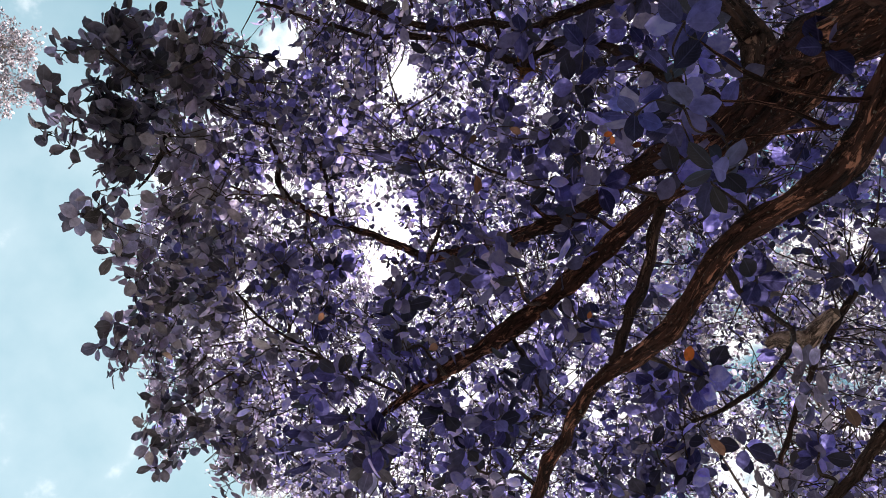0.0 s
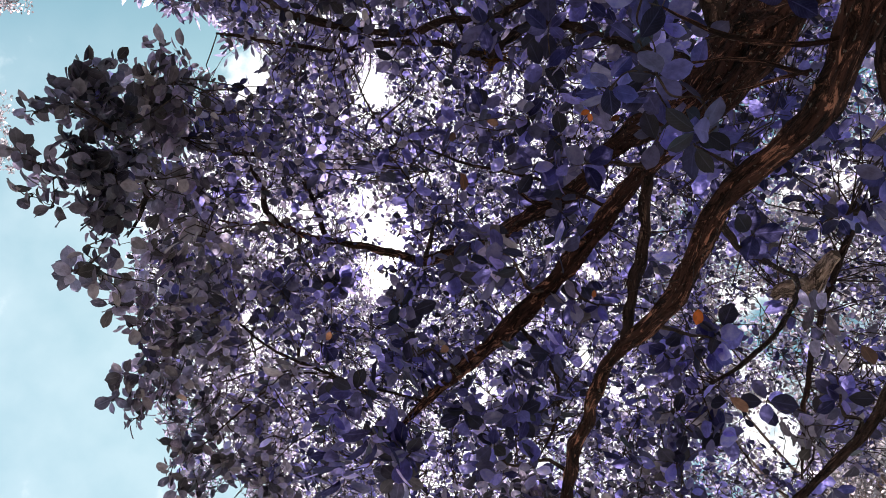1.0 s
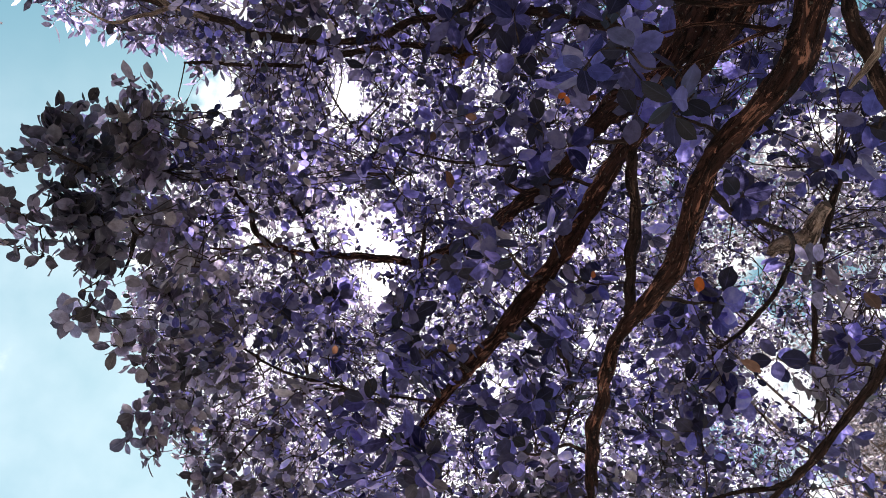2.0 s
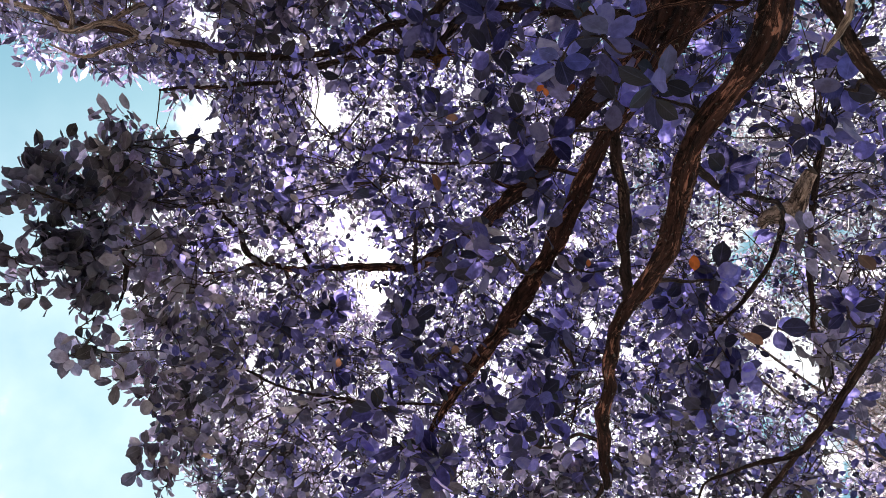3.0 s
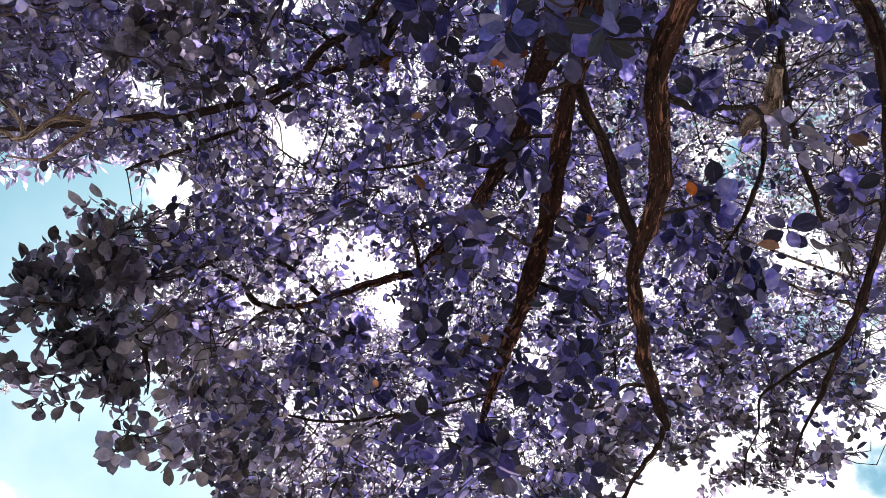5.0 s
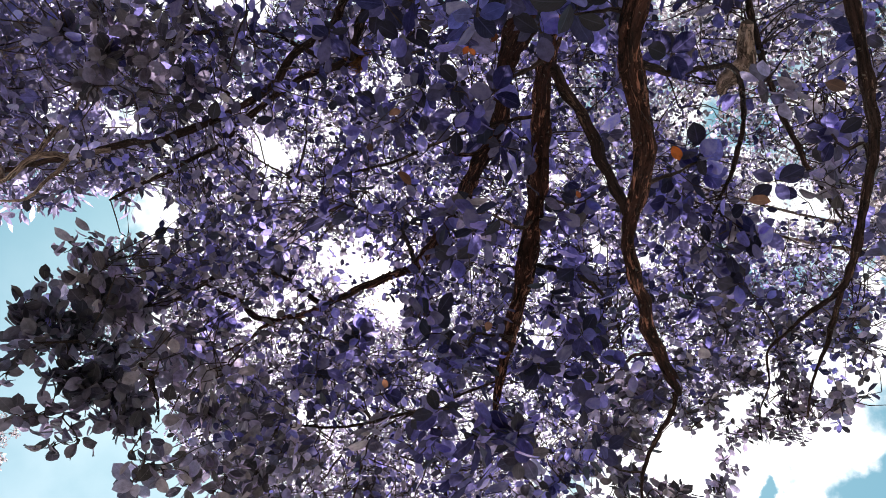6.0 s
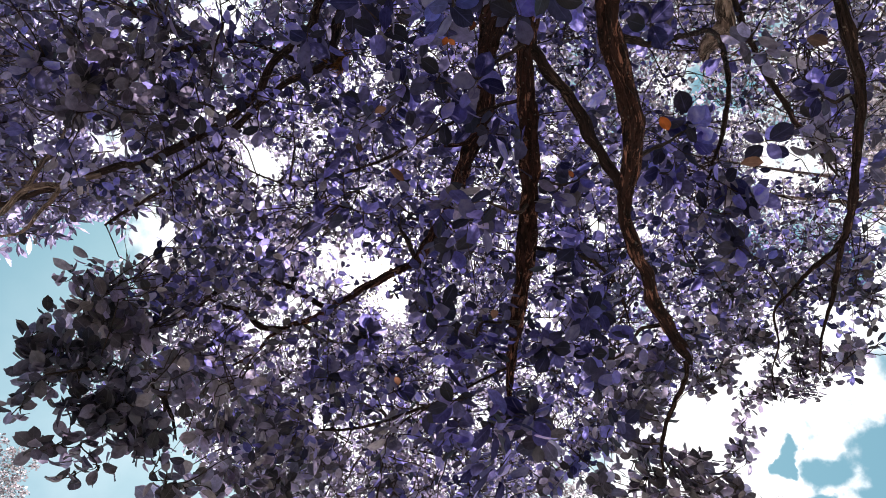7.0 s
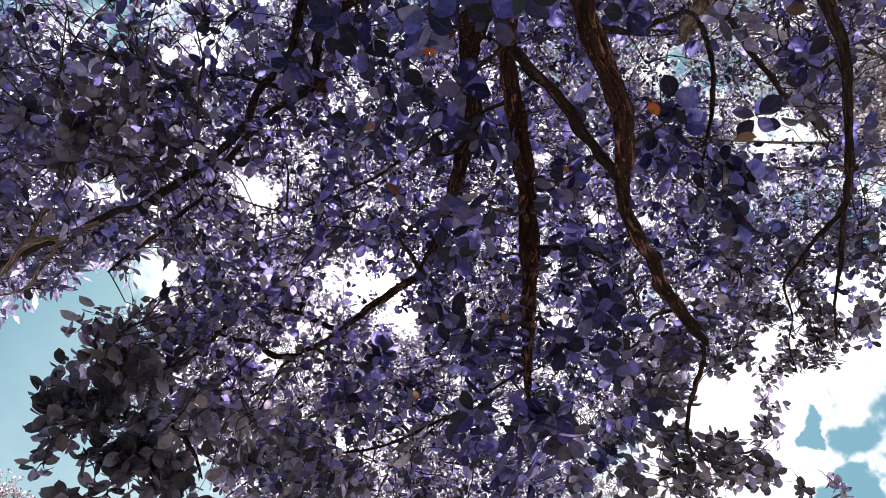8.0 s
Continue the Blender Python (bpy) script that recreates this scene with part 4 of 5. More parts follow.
RIM += [
    (0.06, 0.21, 3.49, 0.08, 4, 0.065, 0),
    (-0.11, 0.19, 3.39, 0.07, 8, 0.076, 0),
    (0.11, 0.03, 3.35, 0.08, 4, 0.073, 0),
    (0.22, 0.37, 3.55, 0.09, 10, 0.065, 0),
    (0.15, 0.47, 3.64, 0.07, 7, 0.065, 0),
    (-0.01, 0.76, 3.77, 0.09, 11, 0.063, 0),
    (0.01, 1.15, 3.82, 0.1, 13, 0.070, 1),
    (0.22, 1.70, 3.42, 0.11, 23, 0.078, 1),
    (0.49, 1.51, 3.53, 0.16, 36, 0.061, 0),
    (0.11, 1.55, 3.68, 0.15, 26, 0.061, 0),
    (0.42, 1.28, 3.82, 0.12, 21, 0.060, 0),
    (0.47, 1.45, 3.70, 0.15, 28, 0.061, 0),
    (0.66, 0.79, 3.66, 0.09, 10, 0.068, 0),
    (0.73, 0.99, 3.78, 0.12, 13, 0.061, 0),
]
RIM += [
    (0.89, 1.07, 3.79, 0.15, 17, 0.060, 0),
    (0.43, 1.08, 3.93, 0.1, 8, 0.061, 0),
    (-0.25, 0.96, 4.11, 0.16, 14, 0.060, 0),
    (-0.21, 0.72, 4.09, 0.15, 15, 0.060, 0),
    (-0.22, 0.56, 4.13, 0.1, 8, 0.060, 0),
    (0.96, 0.58, 3.84, 0.14, 16, 0.068, 1),
    (0.74, 0.37, 4.06, 0.11, 10, 0.061, 0),
    (0.07, 1.91, 3.91, 0.15, 24, 0.056, 0),
    (0.14, 2.06, 3.64, 0.17, 28, 0.056, 0),
    (-0.21, 2.13, 4.11, 0.19, 17, 0.052, 0),
    (-0.34, 1.33, 4.27, 0.15, 11, 0.056, 0),
    (-0.07, 1.71, 4.06, 0.15, 13, 0.056, 0),
    (0.36, 0.44, 4.04, 0.09, 8, 0.061, 0),
    (1.14, 0.86, 3.77, 0.13, 16, 0.068, 1),
]
RIM += [
    (-1.11, 0.68, 4.30, 0.24, 30, 0.068, 1),
    (-0.78, 0.59, 4.33, 0.15, 13, 0.060, 0),
    (-1.31, 0.99, 4.34, 0.21, 25, 0.064, 1),
    (-0.69, 0.77, 4.31, 0.17, 15, 0.060, 0),
    (1.17, 0.85, 3.88, 0.1, 10, 0.068, 1),
    (0.93, 1.08, 3.89, 0.12, 13, 0.068, 1),
    (-0.53, 2.07, 3.70, 0.2, 25, 0.064, 1),
    (-0.17, 1.83, 3.58, 0.16, 18, 0.068, 1),
    (-0.70, 1.78, 3.64, 0.16, 22, 0.064, 1),
    (0.25, 1.80, 3.46, 0.13, 17, 0.070, 1),
    (0.51, 1.47, 3.80, 0.12, 11, 0.060, 0),
    (-1.27, 0.74, 3.95, 0.06, 26, 0.054, 2),
    (-1.17, 0.69, 3.98, 0.06, 22, 0.054, 2),
    (-1.07, 0.74, 3.95, 0.06, 26, 0.054, 2),
]
RIM += [
    (-1.13, 0.80, 3.91, 0.06, 29, 0.054, 2),
    (-1.02, 0.82, 3.90, 0.06, 22, 0.054, 2),
    (-1.17, 0.89, 3.86, 0.05, 19, 0.055, 2),
    (-0.96, 0.77, 3.99, 0.05, 19, 0.052, 2),
    (-0.91, 0.65, 4.00, 0.06, 22, 0.055, 2),
    (-0.85, 0.70, 4.08, 0.05, 16, 0.053, 2),
    (-1.02, 0.92, 3.96, 0.05, 19, 0.053, 2),
    (-0.93, 0.89, 4.03, 0.06, 21, 0.051, 2),
    (-0.81, 0.82, 4.07, 0.06, 21, 0.051, 2),
    (-0.77, 0.73, 4.07, 0.04, 14, 0.050, 2),
    (-0.97, 0.99, 4.03, 0.05, 19, 0.050, 2),
    (-1.11, 1.01, 4.02, 0.05, 16, 0.050, 2),
    (0.82, 2.08, 3.70, 0.06, 19, 0.061, 1),
    (0.86, 2.09, 3.63, 0.06, 19, 0.060, 1),
]
RIM += [
    (0.90, 2.11, 3.56, 0.06, 17, 0.058, 1),
    (0.93, 2.03, 3.61, 0.04, 10, 0.058, 1),
    (0.79, 2.17, 3.65, 0.07, 22, 0.061, 1),
    (0.99, 1.98, 3.52, 0.03, 6, 0.053, 1),
    (1.03, 2.03, 3.50, 0.03, 7, 0.053, 1),
    (0.96, 2.08, 3.52, 0.04, 10, 0.054, 1),
    (0.79, 1.93, 3.72, 0.05, 14, 0.060, 1),
    (0.76, 1.84, 3.77, 0.06, 14, 0.064, 1),
    (0.90, 1.73, 3.73, 0.04, 10, 0.047, 1),
    (0.93, 1.78, 3.70, 0.03, 7, 0.044, 1),
    (1.06, 1.82, 3.91, 0.05, 12, 0.047, 1),
    (1.33, 1.28, 3.75, 0.03, 10, 0.044, 1),
    (1.35, 1.40, 3.80, 0.04, 11, 0.042, 1),
]


def clear_of_gaps(p, sure=False):
    """Leaves drop out of the openings by chance, twigs (sure) out of all but the thin places."""
    keep = np.ones(len(p), bool)
    ragged = np.array([1 + 0.8 * noise.noise(Vector(v) * 2.6) for v in p])
    for gap in GAPS:
        a, w = np.array(gap[:3]), np.array(gap[3:6])
        s = (p - a) @ w
        off = np.linalg.norm(p - a - s[:, None] * w, axis=1)
        keep &= ~(((rng.random(len(p)) < gap[7]) | (sure and gap[7] > 0.5)) & (s > -0.3) & (s < 7.5) & (off < gap[6] * (s + 1.9) * ragged))
    return keep


def open_sky(p):
    """Whether any of these places lies in one of the wide clear openings."""
    for gap in GAPS:
        if gap[7] > 0.9:
            a, w = np.array(gap[:3]), np.array(gap[3:6])
            s = (p - a) @ w
            if ((np.linalg.norm(p - a - s[:, None] * w, axis=1) < 0.85 * gap[6] * (s + 1.9)) & (s > -0.3)).any():
                return True
    return False


def above(p, point, normal):
    return (p - np.array(point)) @ np.array(normal) > 0


def in_crown(p, inner, outer):
    """The crown: a broad leafy dome, bare inside, whose underside rises towards its rim."""
    q = np.linalg.norm((p - np.array((0, 0, 1.4))) / np.array((7.0, 6.8, 6.4)), axis=1)
    keep = (q < outer) & (q > inner + 0.5 * (outer - inner) * rng.random(len(p)))
    keep &= above(p, EDGE_A, NORM_A) & above(p, EDGE_B, NORM_B)
    return keep & clear_of_gaps(p) & (p[:, 2] > 3.3)


EDGE_A = np.array((-0.88, 2.44, 3.80))
EDGE_A2, EDGE_A3 = np.array((-1.61, 1.78, 4.01)), np.array((0.01, 2.76, 3.58))
NORM_A = np.cross(EDGE_A2 - np.array((0, -0.25, 1.6)), EDGE_A3 - np.array((0, -0.25, 1.6)))
NORM_A *= np.sign(NORM_A[2])
EDGE_B = np.array((1.18, 1.91, 4.15))
EDGE_B2 = np.array((0.58, 2.43, 3.91))
EDGE_B3 = np.array((1.58, 1.60, 4.15))
NORM_B = np.cross(EDGE_B2 - np.array((0, -0.25, 1.6)), EDGE_B3 - np.array((0, -0.25, 1.6)))
NORM_B *= np.sign(NORM_B[2])


def below_clearing(p, share):
    """Low leaves thin out where the crown stands open towards its edge."""
    ways = unit(p - np.array((0, 0, 1.6)))
    inside = np.zeros(len(p), bool)
    for way, wide in (((0.275, 0.192, 0.942), 5.0), ((0.288, 0.283, 0.915), 4.0), ((0.353, 0.250, 0.902), 4.0)):
        inside |= ways @ np.array(way) > math.cos(radians(wide))
    return ~inside | (rng.random(len(p)) > share)


def scatter(n, inner=0.53, outer=1.0):
    out = np.zeros((0, 3))
    while len(out) < n:
        p = rng.uniform((-6.5, -4.5, 3.2), (6.5, 6.6, 7.9), (n, 3))
        p = p[in_crown(p, inner, outer)]
        thin_side = np.where(p[:, 0] > 0.9, np.where(p[:, 1] > 1.3, 0.8, 0.5), np.where(p[:, 0] < -1.7, 0.22, np.where((p[:, 0] < -1.0) & (p[:, 1] < 1.3), 0.5, 0.95)))
        thin_side = np.where((p[:, 1] < -0.8) | (abs(p[:, 0]) > 3.7), 0.25, thin_side)
        clump = np.array([noise.noise(Vector(v) * 1.9 + Vector((3, 8, 1))) for v in p])
        p = p[rng.random(len(p)) < thin_side * np.clip(0.8 + clump, 0.35, 1.0)]
        out = np.vstack([out, p])
    return out[:n]


def nearest(points, known):
    tree_of = KDTree(len(known))
    for i, k in enumerate(known):
        tree_of.insert(k[:3], i)
    tree_of.balance()
    picks, used = [], np.zeros(len(known), int)
    for p in points:
        near = tree_of.find_n(p, 10)
        near = [n for n in near if used[n[1]] < 3] or near
        near = [n for n in near[:3] if n[2] < near[0][2] * 1.6 + 0.05]
        pick = near[int(rng.integers(len(near)))][1]
        used[pick] += 1
        picks.append(pick)
    return np.array(picks)


def bent(a, c, sag):
    return (a + c) / 2 + rng.normal(0, 1, a.shape) * np.linalg.norm(c - a, axis=1)[:, None] * sag


# branches from the limbs into the crown
limb_nodes = np.array(nodes)
thin = limb_nodes[limb_nodes[:, 3] < 0.075]
ends = scatter(150)
rim_centres = np.array([r[:3] for r in RIM])
ends = np.vstack([ends, rim_centres])
home = nearest(ends, thin)
order = np.argsort(np.linalg.norm(ends - thin[home, :3], axis=1))
grown = [tuple(r) for r in thin]
for i in order:
    e = ends[i]
    src = np.array(grown)
    d = np.linalg.norm(src[:, :3] - e, axis=1) + 0.25 * np.maximum(0, src[:, 2] - e[2])
    for pick in np.argsort(d)[:60:3]:
        s = src[pick]
        if not open_sky(s[:3] + (e - s[:3]) * np.array((0.25, 0.5, 0.75))[:, None]):
            break
    else:
        if i < 150:
            continue
        src = np.array(grown)
        d = np.linalg.norm(src[:, :3] - e, axis=1)
        near = np.argsort(d)[:900:6]
        bare = [open_sky(src[k, :3] + (e - src[k, :3]) * np.array((0.3, 0.6))[:, None]) for k in near]
        s = src[near[bare.index(False)]] if False in bare else src[d.argmin()]
    r0 = min(s[3] * 0.75, 0.006 + 0.007 * d.min())
    m1, m2 = s[:3] + (e - s[:3]) * 0.33, s[:3] + (e - s[:3]) * 0.66
    off = rng.normal(0, 0.1, (2, 3)) * min(d.min(), 0.9)
    rows = [(*s[:3], r0), (*(m1 + off[0]), r0 * 0.8), (*(m2 + off[1]), r0 * 0.6), (*e, 0.003)]
    path = gnarl(spline(rows, 7), 1.1, i % 89)
    part("branch", mesh_of("branch", *local(tube(path, 6, 0.06, seed=i), tree), TWIG), tree)
    grown += [tuple(r) for r in path[2:]]
grown = np.array(grown)

# branchlets and leafy twigs
lets, let_nodes = [], grown[:, :3]
for count, longest, thick in ((900, 1.3, 0.0055), (1500, 0.8, 0.0045), (3800, 0.6, 0.0036)):
    fill = scatter(count)
    src = let_nodes[nearest(fill, let_nodes)]
    mid = bent(src, fill, 0.09)
    ok = clear_of_gaps(mid, True) & clear_of_gaps((src + mid) / 2, True) & clear_of_gaps((mid + fill) / 2, True)
    ok &= np.linalg.norm(fill - src, axis=1) < longest
    src, mid, fill = src[ok], mid[ok], fill[ok]
    lets.append(thin_tubes(src, mid, fill, thick, thick * 0.5, 0.06))
    let_nodes = np.vstack([let_nodes, (src + mid) / 2, mid, (mid + fill) / 2, fill])
tips = scatter(29600, 0.59)
root = let_nodes[nearest(tips, let_nodes)]
reach = tips - root
far = np.linalg.norm(reach, axis=1)
keep = (far > 0.03) & (far < 0.42) & clear_of_gaps((tips + root) / 2, True) & clear_of_gaps(tips, True)
tips, root, reach, far = tips[keep], root[keep], reach[keep], far[keep]
ways = unit(reach) * np.clip(far, 0.1, 0.3)[:, None]
place, y, up = leaf_frames(tips, ways, 10, 0.5)
keep = clear_of_gaps(place + 0.04 * y)
leafy = keep.reshape(-1, 10).sum(axis=1) > 2
keep &= np.repeat(leafy, 10)
lets.append(thin_tubes(root[leafy], bent(root[leafy], tips[leafy], 0.16), tips[leafy], 0.0034, 0.0015))
place, y, up = place[keep], y[keep], up[keep]
depth = np.linalg.norm(place - np.array((0, 0, 1.4)), axis=1)
size = rng.uniform(0.8, 1.25, len(place)) * np.interp(depth, (2.6, 3.6, 4.4, 6.5), (0.060, 0.044, 0.034, 0.026))
# a middle storey of single leafy shoots
mid_tips = scatter(2000, 0.46, 0.62)
mid_src = let_nodes[nearest(mid_tips, let_nodes)]
ok = (np.linalg.norm(mid_tips - mid_src, axis=1) < 0.5) & clear_of_gaps((mid_tips + mid_src) / 2, True) & clear_of_gaps(mid_tips, True)
mid_tips, mid_src = mid_tips[ok], mid_src[ok]
ok = below_clearing(mid_tips, 0.4)
mid_tips, mid_src = mid_tips[ok], mid_src[ok]
mp, my, mu = leaf_frames(mid_tips, unit(mid_tips - mid_src) * 0.13, 8, 0.5)
keep = clear_of_gaps(mp)
lets.append(thin_tubes(mid_src, bent(mid_src, mid_tips, 0.14), mid_tips, 0.0032, 0.0015, 0.06))
place, y, up = np.vstack([place, mp[keep]]), np.vstack([y, my[keep]]), np.vstack([up, mu[keep]])
size = np.concatenate([size, rng.uniform(0.031, 0.05, keep.sum())])
# loose sprays of small leaves that hang across the openings: start, way, spread, shoots
SPRAYS = [
    (-0.38, 0.58, 2.68, -0.306, 0.451, 0.838, 0.04, 24),
    (-0.37, 0.64, 2.66, -0.293, 0.497, 0.817, 0.04, 40),
    (-0.40, 0.70, 2.60, -0.319, 0.544, 0.776, 0.03, 24),
    (-0.27, 0.67, 2.67, -0.220, 0.515, 0.828, 0.05, 24),
    (-0.44, 0.38, 2.77, -0.327, 0.292, 0.899, 0.06, 14),
    (-0.18, 0.37, 2.84, -0.130, 0.286, 0.949, 0.05, 16),
    (-0.22, 0.84, 2.58, -0.159, 0.644, 0.748, 0.06, 40),
    (-0.32, 0.99, 3.19, -0.169, 0.521, 0.837, 0.06, 14),
    (-0.22, 0.96, 3.24, -0.109, 0.504, 0.857, 0.05, 10),
    (0.88, 0.92, 3.01, 0.465, 0.484, 0.741, 0.07, 46),
    (0.94, 0.81, 3.04, 0.496, 0.427, 0.756, 0.05, 24),
]
for spray in SPRAYS:
    a, w = np.array(spray[:3]), np.array(spray[3:6])
    reach = rng.uniform(1.2, 2.9, (spray[7], 1))
    sp_tips = a + w * reach + unit(rng.normal(0, 1, (spray[7], 3))) * spray[6] * (reach + 1.9) * rng.uniform(0.1, 1.5, (spray[7], 1))
    sp_src = let_nodes[nearest(sp_tips, let_nodes)]
    ok = np.linalg.norm(sp_tips - sp_src, axis=1) < 0.6
    ok &= np.array([not open_sky(np.array((t, (t + b) / 2))) for t, b in zip(sp_tips, sp_src)])
    sp_tips, sp_src = sp_tips[ok], sp_src[ok]
    sp, sy, su = leaf_frames(sp_tips, unit(sp_tips - sp_src) * 0.16, 8, 0.5)
    lets.append(thin_tubes(sp_src, bent(sp_src, sp_tips, 0.14), sp_tips, 0.0026, 0.0014, 0.06))
    place, y, up = np.vstack([place, sp]), np.vstack([y, sy]), np.vstack([up, su])
    size = np.concatenate([size, rng.uniform(0.03, 0.05, len(sp))])
# a loose lower storey of larger leaves among the limbs
low_tips = scatter(780, 0.36, 0.53)
low_src = let_nodes[nearest(low_tips, let_nodes)]
low_mid = bent(low_src, low_tips, 0.1)
ok = clear_of_gaps(low_mid, True) & clear_of_gaps((low_src + low_mid) / 2, True) & clear_of_gaps(low_tips, True) & clear_of_gaps((low_mid + low_tips) / 2, True) & (np.linalg.norm(low_tips - low_src, axis=1) < 0.55) & below_clearing(low_tips, 0.68)
low_tips, low_src, low_mid = low_tips[ok], low_src[ok], low_mid[ok]
low_ways = unit(unit(low_tips - low_mid) + rng.normal(0, 0.35, low_tips.shape) + np.array((0, 0, 0.25)))
lp, ly, lu = whorls(low_tips, low_ways, 6)
keep = clear_of_gaps(lp + 0.04 * ly)
leafy = keep.reshape(-1, 6).sum(axis=1) > 2
keep &= np.repeat(leafy, 6)
lets.append(thin_tubes(low_src[leafy], low_mid[leafy], low_tips[leafy], 0.0032, 0.0015, 0.06))
lp, ly, lu = lp[keep], ly[keep], lu[keep]
place, y, up = np.vstack([place, lp]), np.vstack([y, ly]), np.vstack([up, lu])
size = np.concatenate([size, rng.uniform(0.058, 0.092, len(lp)) * np.where((lp[:, 1] > 1.2) | (lp[:, 0] < -0.6), 0.64, 0.95)])
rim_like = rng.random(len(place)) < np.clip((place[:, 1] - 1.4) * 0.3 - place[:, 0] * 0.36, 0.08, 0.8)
groups = []
# higher leaves more often take the paler copy, sunshine painted into their colour
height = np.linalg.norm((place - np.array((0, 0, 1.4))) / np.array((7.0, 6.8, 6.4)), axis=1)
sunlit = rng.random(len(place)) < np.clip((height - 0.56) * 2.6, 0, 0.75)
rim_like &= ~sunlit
low = (place[:, 2] < 4.1) & (place[:, 1] > -1) & (abs(place[:, 0]) < 3)
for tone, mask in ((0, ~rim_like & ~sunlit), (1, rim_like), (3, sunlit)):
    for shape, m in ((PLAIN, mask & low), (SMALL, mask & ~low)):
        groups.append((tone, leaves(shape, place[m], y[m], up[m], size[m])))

# rim clusters with larger, well-formed leaves
rim_leaves = []
for cx, cy, cz, radius, count, length, tone in RIM:
    c = np.array((cx, cy, cz))
    n = max(1, round(count / 6))
    loose = 1.2 if length < 0.05 else 1.0
    t = c + unit(rng.normal(0, 1, (n, 3))) * radius * rng.uniform(0.1, loose, (n, 1))
    b = c + (t - c) * 0.1 + np.array((0, 0, 0.4 * radius))
    lets.append(thin_tubes(b, bent(b, t, 0.1), t, 0.0028, 0.0014))
    drift = unit(rng.normal(0, 1, 3) * (1, 1, 0.5))
    if n == 1:
        t = c[None]
    pl, yy, uu = whorls(t, unit(t - b) + 0.6 * drift + np.array((0, 0, 0.2)), min(count, 6))
    sz = rng.uniform(0.72, 1.1, len(pl)) * length
    rim_leaves.append((pl, yy, uu, sz, np.full(len(pl), tone)))

# the lowest leaves hang one by one; the rest are joined
pl, yy, uu, sz, tn = (np.concatenate(a) for a in zip(*rim_leaves))
lowest = np.argsort(pl[:, 2])[:290]
rest = np.setdiff1d(np.arange(len(pl)), lowest)
for tone in (0, 1, 2):
    m = rest[tn[rest] == tone]
    groups.append((tone, leaves(FINE, pl[m], yy[m], uu[m], sz[m])))
single = [mesh_of("leaf", *FINE, LEAF[tone]) for tone in (0, 1, 2)]


def leaf_pose(place, y, up, size):
    x = np.cross(y, up)
    x /= np.linalg.norm(x)
    z = np.cross(x, y)
    m = Matrix((x, y, z)).transposed().to_4x4()
    return Matrix.Translation(place + 0.12 * size * y) @ m @ Matrix.Scale(size, 4)


def hang_leaf(mesh, place, y, up, size, label=""):
    ob = part("leaf", mesh, tree, label)
    ob.matrix_basis = Matrix.Translation(-tree.location) @ leaf_pose(place, y, up, size)
    return ob


for i in lowest:
    hang_leaf(single[tn[i]], pl[i], yy[i], uu[i], sz[i])

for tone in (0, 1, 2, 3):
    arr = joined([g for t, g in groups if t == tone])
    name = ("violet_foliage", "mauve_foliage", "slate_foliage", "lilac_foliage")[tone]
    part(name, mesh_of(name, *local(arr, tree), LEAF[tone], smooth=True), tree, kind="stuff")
part("fine_twig", mesh_of("fine_twig", *local(joined(lets), tree), TWIG), tree, "fine dark twigs", kind="stuff")

# a burr of short dead shoots on one limb
burr_at = np.array((-0.41, 0.82, 4.29))
shoots = burr_at + unit(rng.normal(0, 1, (70, 3))) * rng.uniform(0.03, 0.075, (70, 1))
stems = np.repeat(burr_at[None], 70, 0) + rng.normal(0, 0.012, (70, 3))
RUST = bark_material("rusty_bark", (0.1, 0.035, 0.012), (0.32, 0.13, 0.045), (0.5, 0.25, 0.1), 0.55)
part("burr", mesh_of("burr", *local(thin_tubes(stems, bent(stems, shoots, 0.2), shoots, 0.005, 0.0015), tree), RUST), tree, "rusty burr of dead shoots")

# dried leaves still hanging among the others
DRY = leaf_material("leaf_dry", (0.2, 0.07, 0.035), (0.6, 0.165, 0.035), (1.5, 1.0, 0.8), 0.4, 1.1)
BROWN = leaf_material("leaf_brown", (0.1, 0.055, 0.045), (0.26, 0.13, 0.09), (1.5, 1.2, 1.0), 0.35, 1.2)
TAN = leaf_material("leaf_tan", (0.36, 0.24, 0.2), (0.5, 0.36, 0.3), (1.3, 1.1, 1.0), 0.35, 1.1)
dry_leaves = [(mesh_of("leaf", *FINE, mat), label) for mat, label in ((DRY, "curled dry orange leaf"), (BROWN, "withered brown leaf"), (TAN, "faded tan leaf"))]
stalks = []
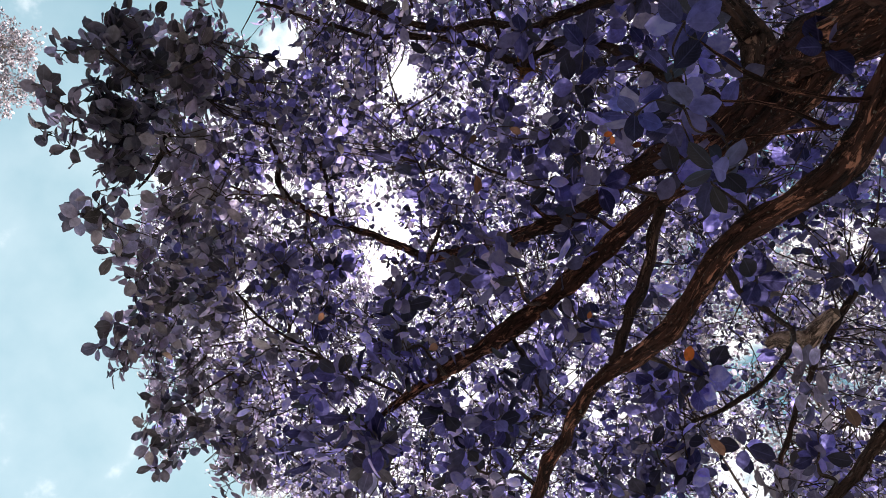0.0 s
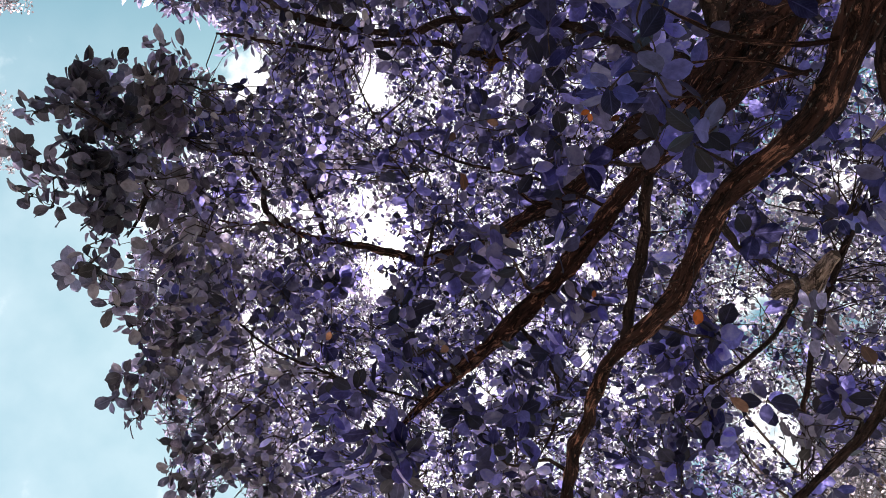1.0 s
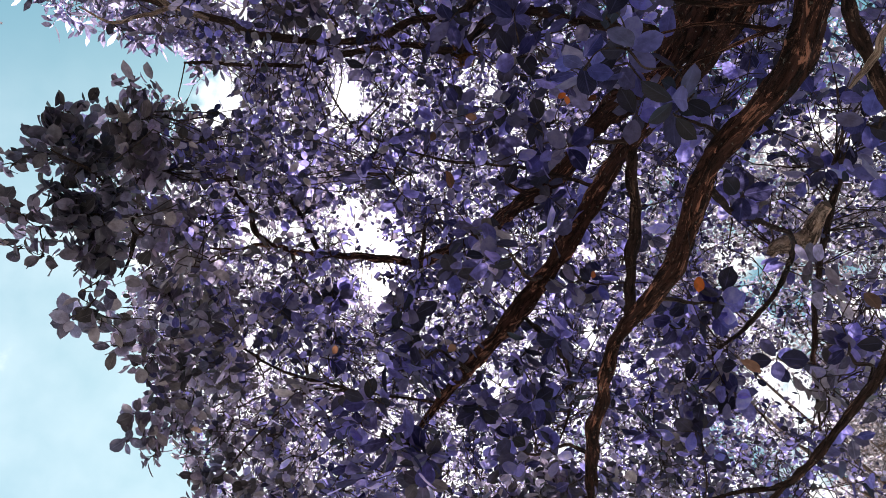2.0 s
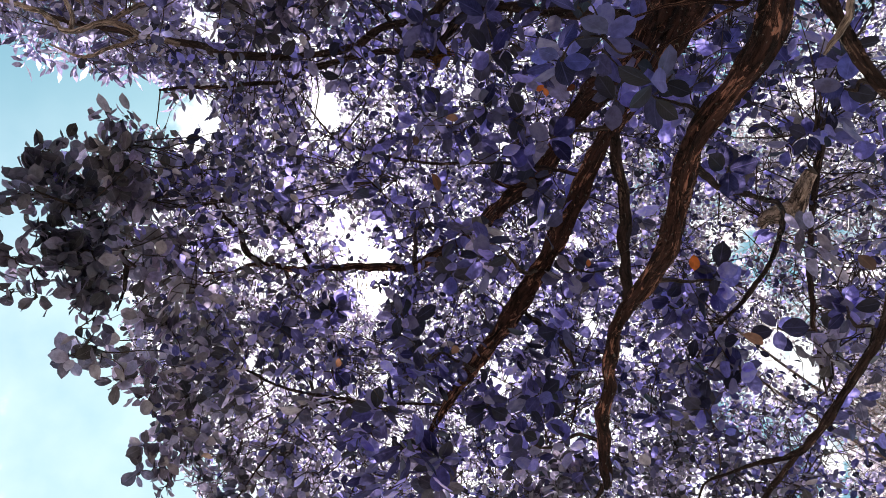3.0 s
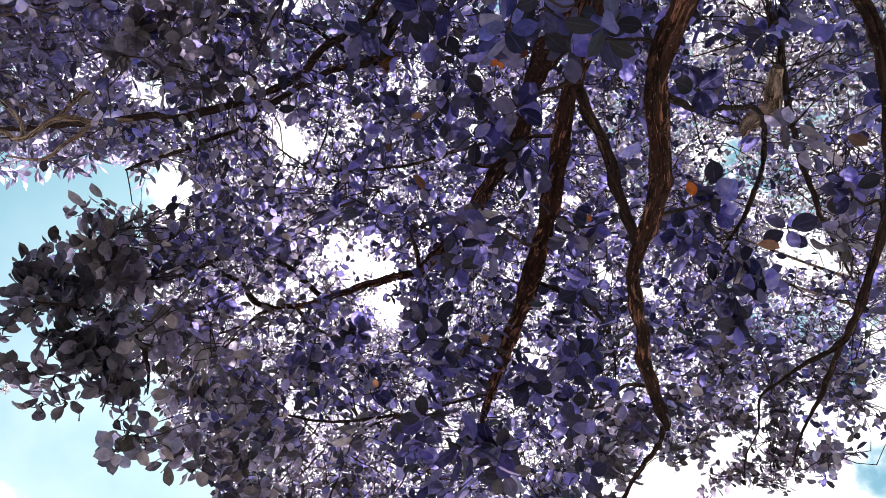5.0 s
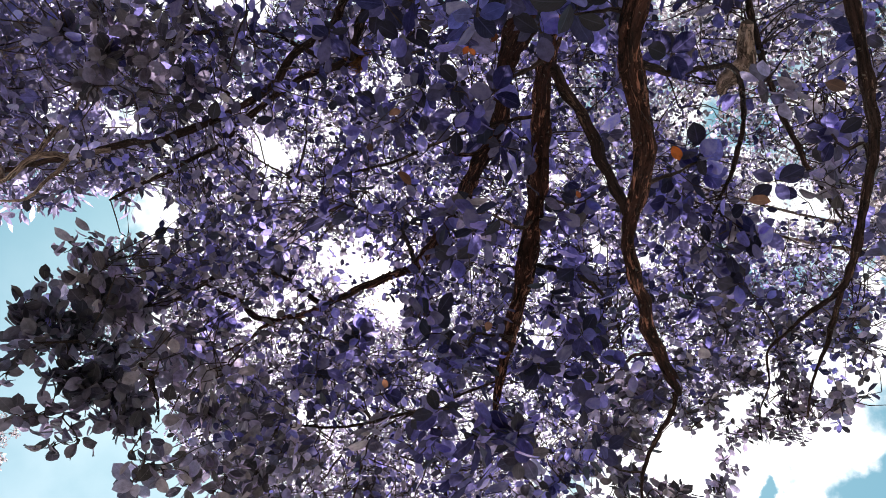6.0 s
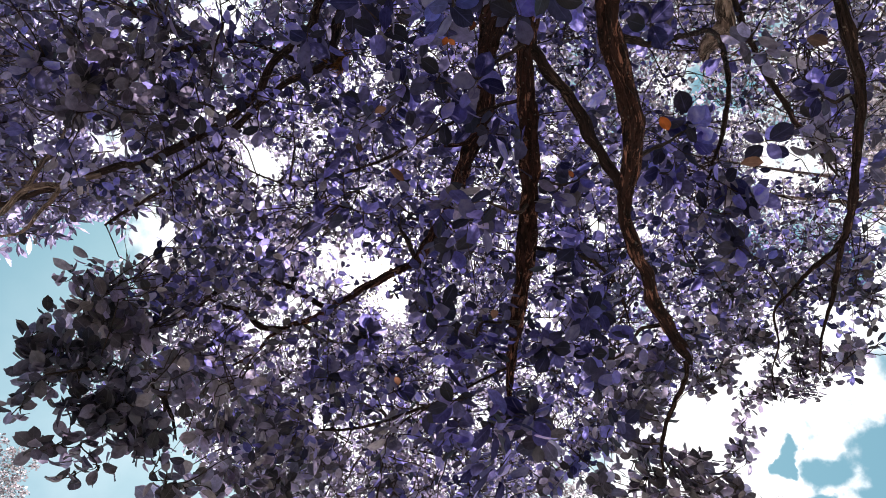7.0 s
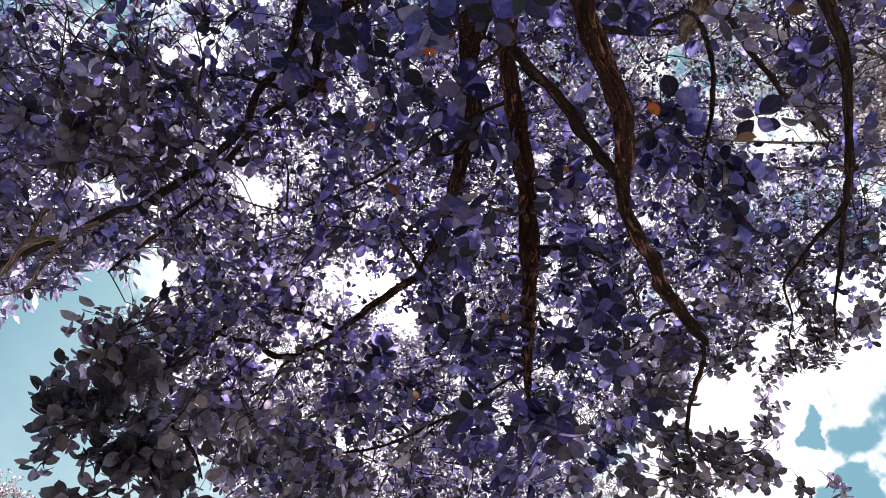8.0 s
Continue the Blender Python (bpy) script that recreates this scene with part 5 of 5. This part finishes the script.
for spot, way, size, kind in (
    ((0.46, 0.60, 3.25), (0.6, 0.7, 0.1), 0.038, 0), ((-0.17, 0.87, 3.50), (0.7, 0.3, -0.2), 0.051, 0), ((-0.25, 0.81, 3.53), (0.1, 0.8, 0.3), 0.030, 1),
    ((-0.21, 0.74, 3.56), (0.5, -0.3, 0.1), 0.034, 1), ((-0.02, 0.49, 3.43), (-0.2, 0.5, 0.1), 0.022, 0), ((0.03, 0.46, 3.36), (0.3, -0.6, 0.2), 0.022, 0),
    ((0.28, 0.76, 3.29), (0.4, 0.5, 0.0), 0.019, 0), ((-0.12, 1.30, 3.16), (0.2, 0.9, 0.1), 0.028, 1), ((0.72, 0.41, 3.22), (0.8, 0.1, 0.1), 0.046, 1),
    ((-0.35, 1.92, 3.18), (0.5, -0.4, 0.1), 0.041, 2), ((0.66, 0.71, 3.25), (0.9, -0.2, 0.0), 0.049, 1), ((0.12, 1.12, 3.17), (0.1, -0.9, 0.1), 0.030, 1),
    ((-0.02, 0.52, 3.52), (0.4, 0.4, 0.3), 0.025, 0),
):
    mesh, label = dry_leaves[kind]
    hang_leaf(mesh, np.array(spot), unit(np.array(way)), np.array((0.15, -0.3, 0.9)), size, label)
    stalks.append(spot)
stalks = np.array(stalks)
hold = np.vstack([let_nodes, low_tips])
src = hold[nearest(stalks, hold)]
part("twig", mesh_of("twig", *local(thin_tubes(src, bent(src, stalks, 0.1), stalks, 0.0018, 0.001, 0.06), tree), TWIG), tree, "thin twigs that carry the dry leaves", kind="stuff")


# ---- the trees around ----
def other_tree(name, label, foot, crown, radii, height, bark, foliage, shape, twig_count, per, size, girth, flat=0.8):
    """A tree with a leaning trunk, forked limbs, branchlets and a leafy crown about a middle."""
    foot, crown, radii = (np.array(v, float) for v in (foot, crown, radii))
    root = tree_root(name, foot, label)
    fork = foot + (crown - foot) * height
    fork[:2] = foot[:2] + (crown - foot)[:2] * height * 0.6
    rows = [(*foot, girth * 1.3), (*(foot + (fork - foot) * 0.3), girth), (*(foot + (fork - foot) * 0.7), girth * 0.85), (*fork, girth * 0.7)]
    part("trunk", mesh_of("trunk", *local(tube(spline(rows, 6), 14, 0.12, 5), root), bark), root)
    grown = []
    for k in range(12):
        e = crown + unit(rng.normal(0, 1, 3)) * radii * rng.uniform(0.45, 0.85)
        mid = (fork * 0.55 + e * 0.45) + rng.normal(0, 0.12, 3) * radii
        path = spline([(*fork, girth * 0.5), (*mid, girth * 0.3), (*((mid + e) / 2 + rng.normal(0, 0.06, 3) * radii), girth * 0.18), (*e, girth * 0.07)], 6)
        if open_sky(path[:, :3]):
            continue
        part("limb", mesh_of("limb", *local(tube(path, 8, 0.1, k), root), bark), root)
        grown += [p[:3] for p in path[4:]]
    grown = np.array(grown or [fork])

    def inside(n, reach=1.0):
        d = unit(rng.normal(0, 1, (n, 3))) * rng.random((n, 1)) ** 0.45
        lump = np.array([1 + 0.35 * noise.noise(Vector(v) * 2.3 + Vector((foot[0], 0, 0))) for v in d])[:, None]
        p = crown + d * lump * radii * reach
        return p[clear_of_gaps(p)]

    mids = inside(twig_count // 3, 0.95)
    src = grown[nearest(mids, grown)]
    bend = bent(src, mids, 0.12)
    ok = clear_of_gaps(bend) & clear_of_gaps((src + bend) / 2) & clear_of_gaps((mids + bend) / 2)
    ok &= np.linalg.norm(mids - src, axis=1) < 0.45 * radii.min()
    mids, src, bend = mids[ok], src[ok], bend[ok]
    pieces = [thin_tubes(src, bend, mids, girth * 0.05, girth * 0.025, 0.1)]
    every = np.vstack([mids, (mids + src) / 2, grown])
    tips = inside(twig_count)
    src = every[nearest(tips, every)]
    bend = bent(src, tips, 0.12)
    ok = clear_of_gaps(bend) & clear_of_gaps(tips) & clear_of_gaps((src + bend) / 2)
    ok &= np.linalg.norm(tips - src, axis=1) < 0.3 * radii.min()
    tips, src, bend = tips[ok], src[ok], bend[ok]
    pieces.append(thin_tubes(src, bend, tips, girth * 0.025, girth * 0.012))
    reach = tips - src
    ways = unit(reach) * np.clip(np.linalg.norm(reach, axis=1, keepdims=True), 0.5 * size, 4 * size)
    pl, yy, uu = leaf_frames(tips, ways, per, flat, 0.6)
    ok = clear_of_gaps(pl)
    pl, yy, uu = pl[ok], yy[ok], uu[ok]
    part("fine_twig", mesh_of("fine_twig", *local(joined(pieces), root), bark), root, kind="stuff")
    arr = leaves(shape, pl, yy, uu, rng.uniform(0.75, 1.2, len(pl)) * size)
    part("crown", mesh_of("crown", *local(arr, root), foliage), root, kind="stuff")
    return root


LEAF_BRIGHT = leaf_material("leaf_lilac", (0.14, 0.13, 0.2), (0.34, 0.315, 0.46), (1.8, 1.7, 1.9), 0.6, 1.4)
other_tree("whorl_leaved_tree", "slender tree with narrow whorled lilac leaves", (-3.9, 0.6, 0), (-2.22, 1.54, 5.32), (1.15, 1.0, 1.0), 0.62, BARK_PALE, LEAF_BRIGHT, NARROW, 1700, 8, 0.075, 0.05, 0.5)
# leaf colour paled here in place of sunlight on the crown
other_tree("pale_barked_tree", "pale-barked tree with small leaves coloured pale for sunlight", (4.6, 1.6, 0), (2.09, 1.51, 7.46), (1.9, 1.7, 1.5), 0.66, BARK_PALE, LEAF_FAR, SMALL, 4200, 8, 0.034, 0.034)
FARS = [((-9.0, 4.9, 0), (-7.47, 4.12, 13.63), (1.2, 1.2, 1.3)), ((-8.6, 9.6, 0), (-8.75, 7.70, 11.35), (1.4, 1.4, 1.5)), ((-8.0, 10.6, 0), (-8.20, 10.32, 10.68), (1.25, 1.25, 1.4)), ((9.6, 5.8, 0), (7.09, 4.25, 12.27), (1.5, 1.8, 2.9)), ((0.4, 12.4, 0), (2.54, 11.80, 11.32), (1.9, 1.6, 1.5))]
far_label = "tall pale tree with sparse fine foliage, coloured pale for haze and sun"
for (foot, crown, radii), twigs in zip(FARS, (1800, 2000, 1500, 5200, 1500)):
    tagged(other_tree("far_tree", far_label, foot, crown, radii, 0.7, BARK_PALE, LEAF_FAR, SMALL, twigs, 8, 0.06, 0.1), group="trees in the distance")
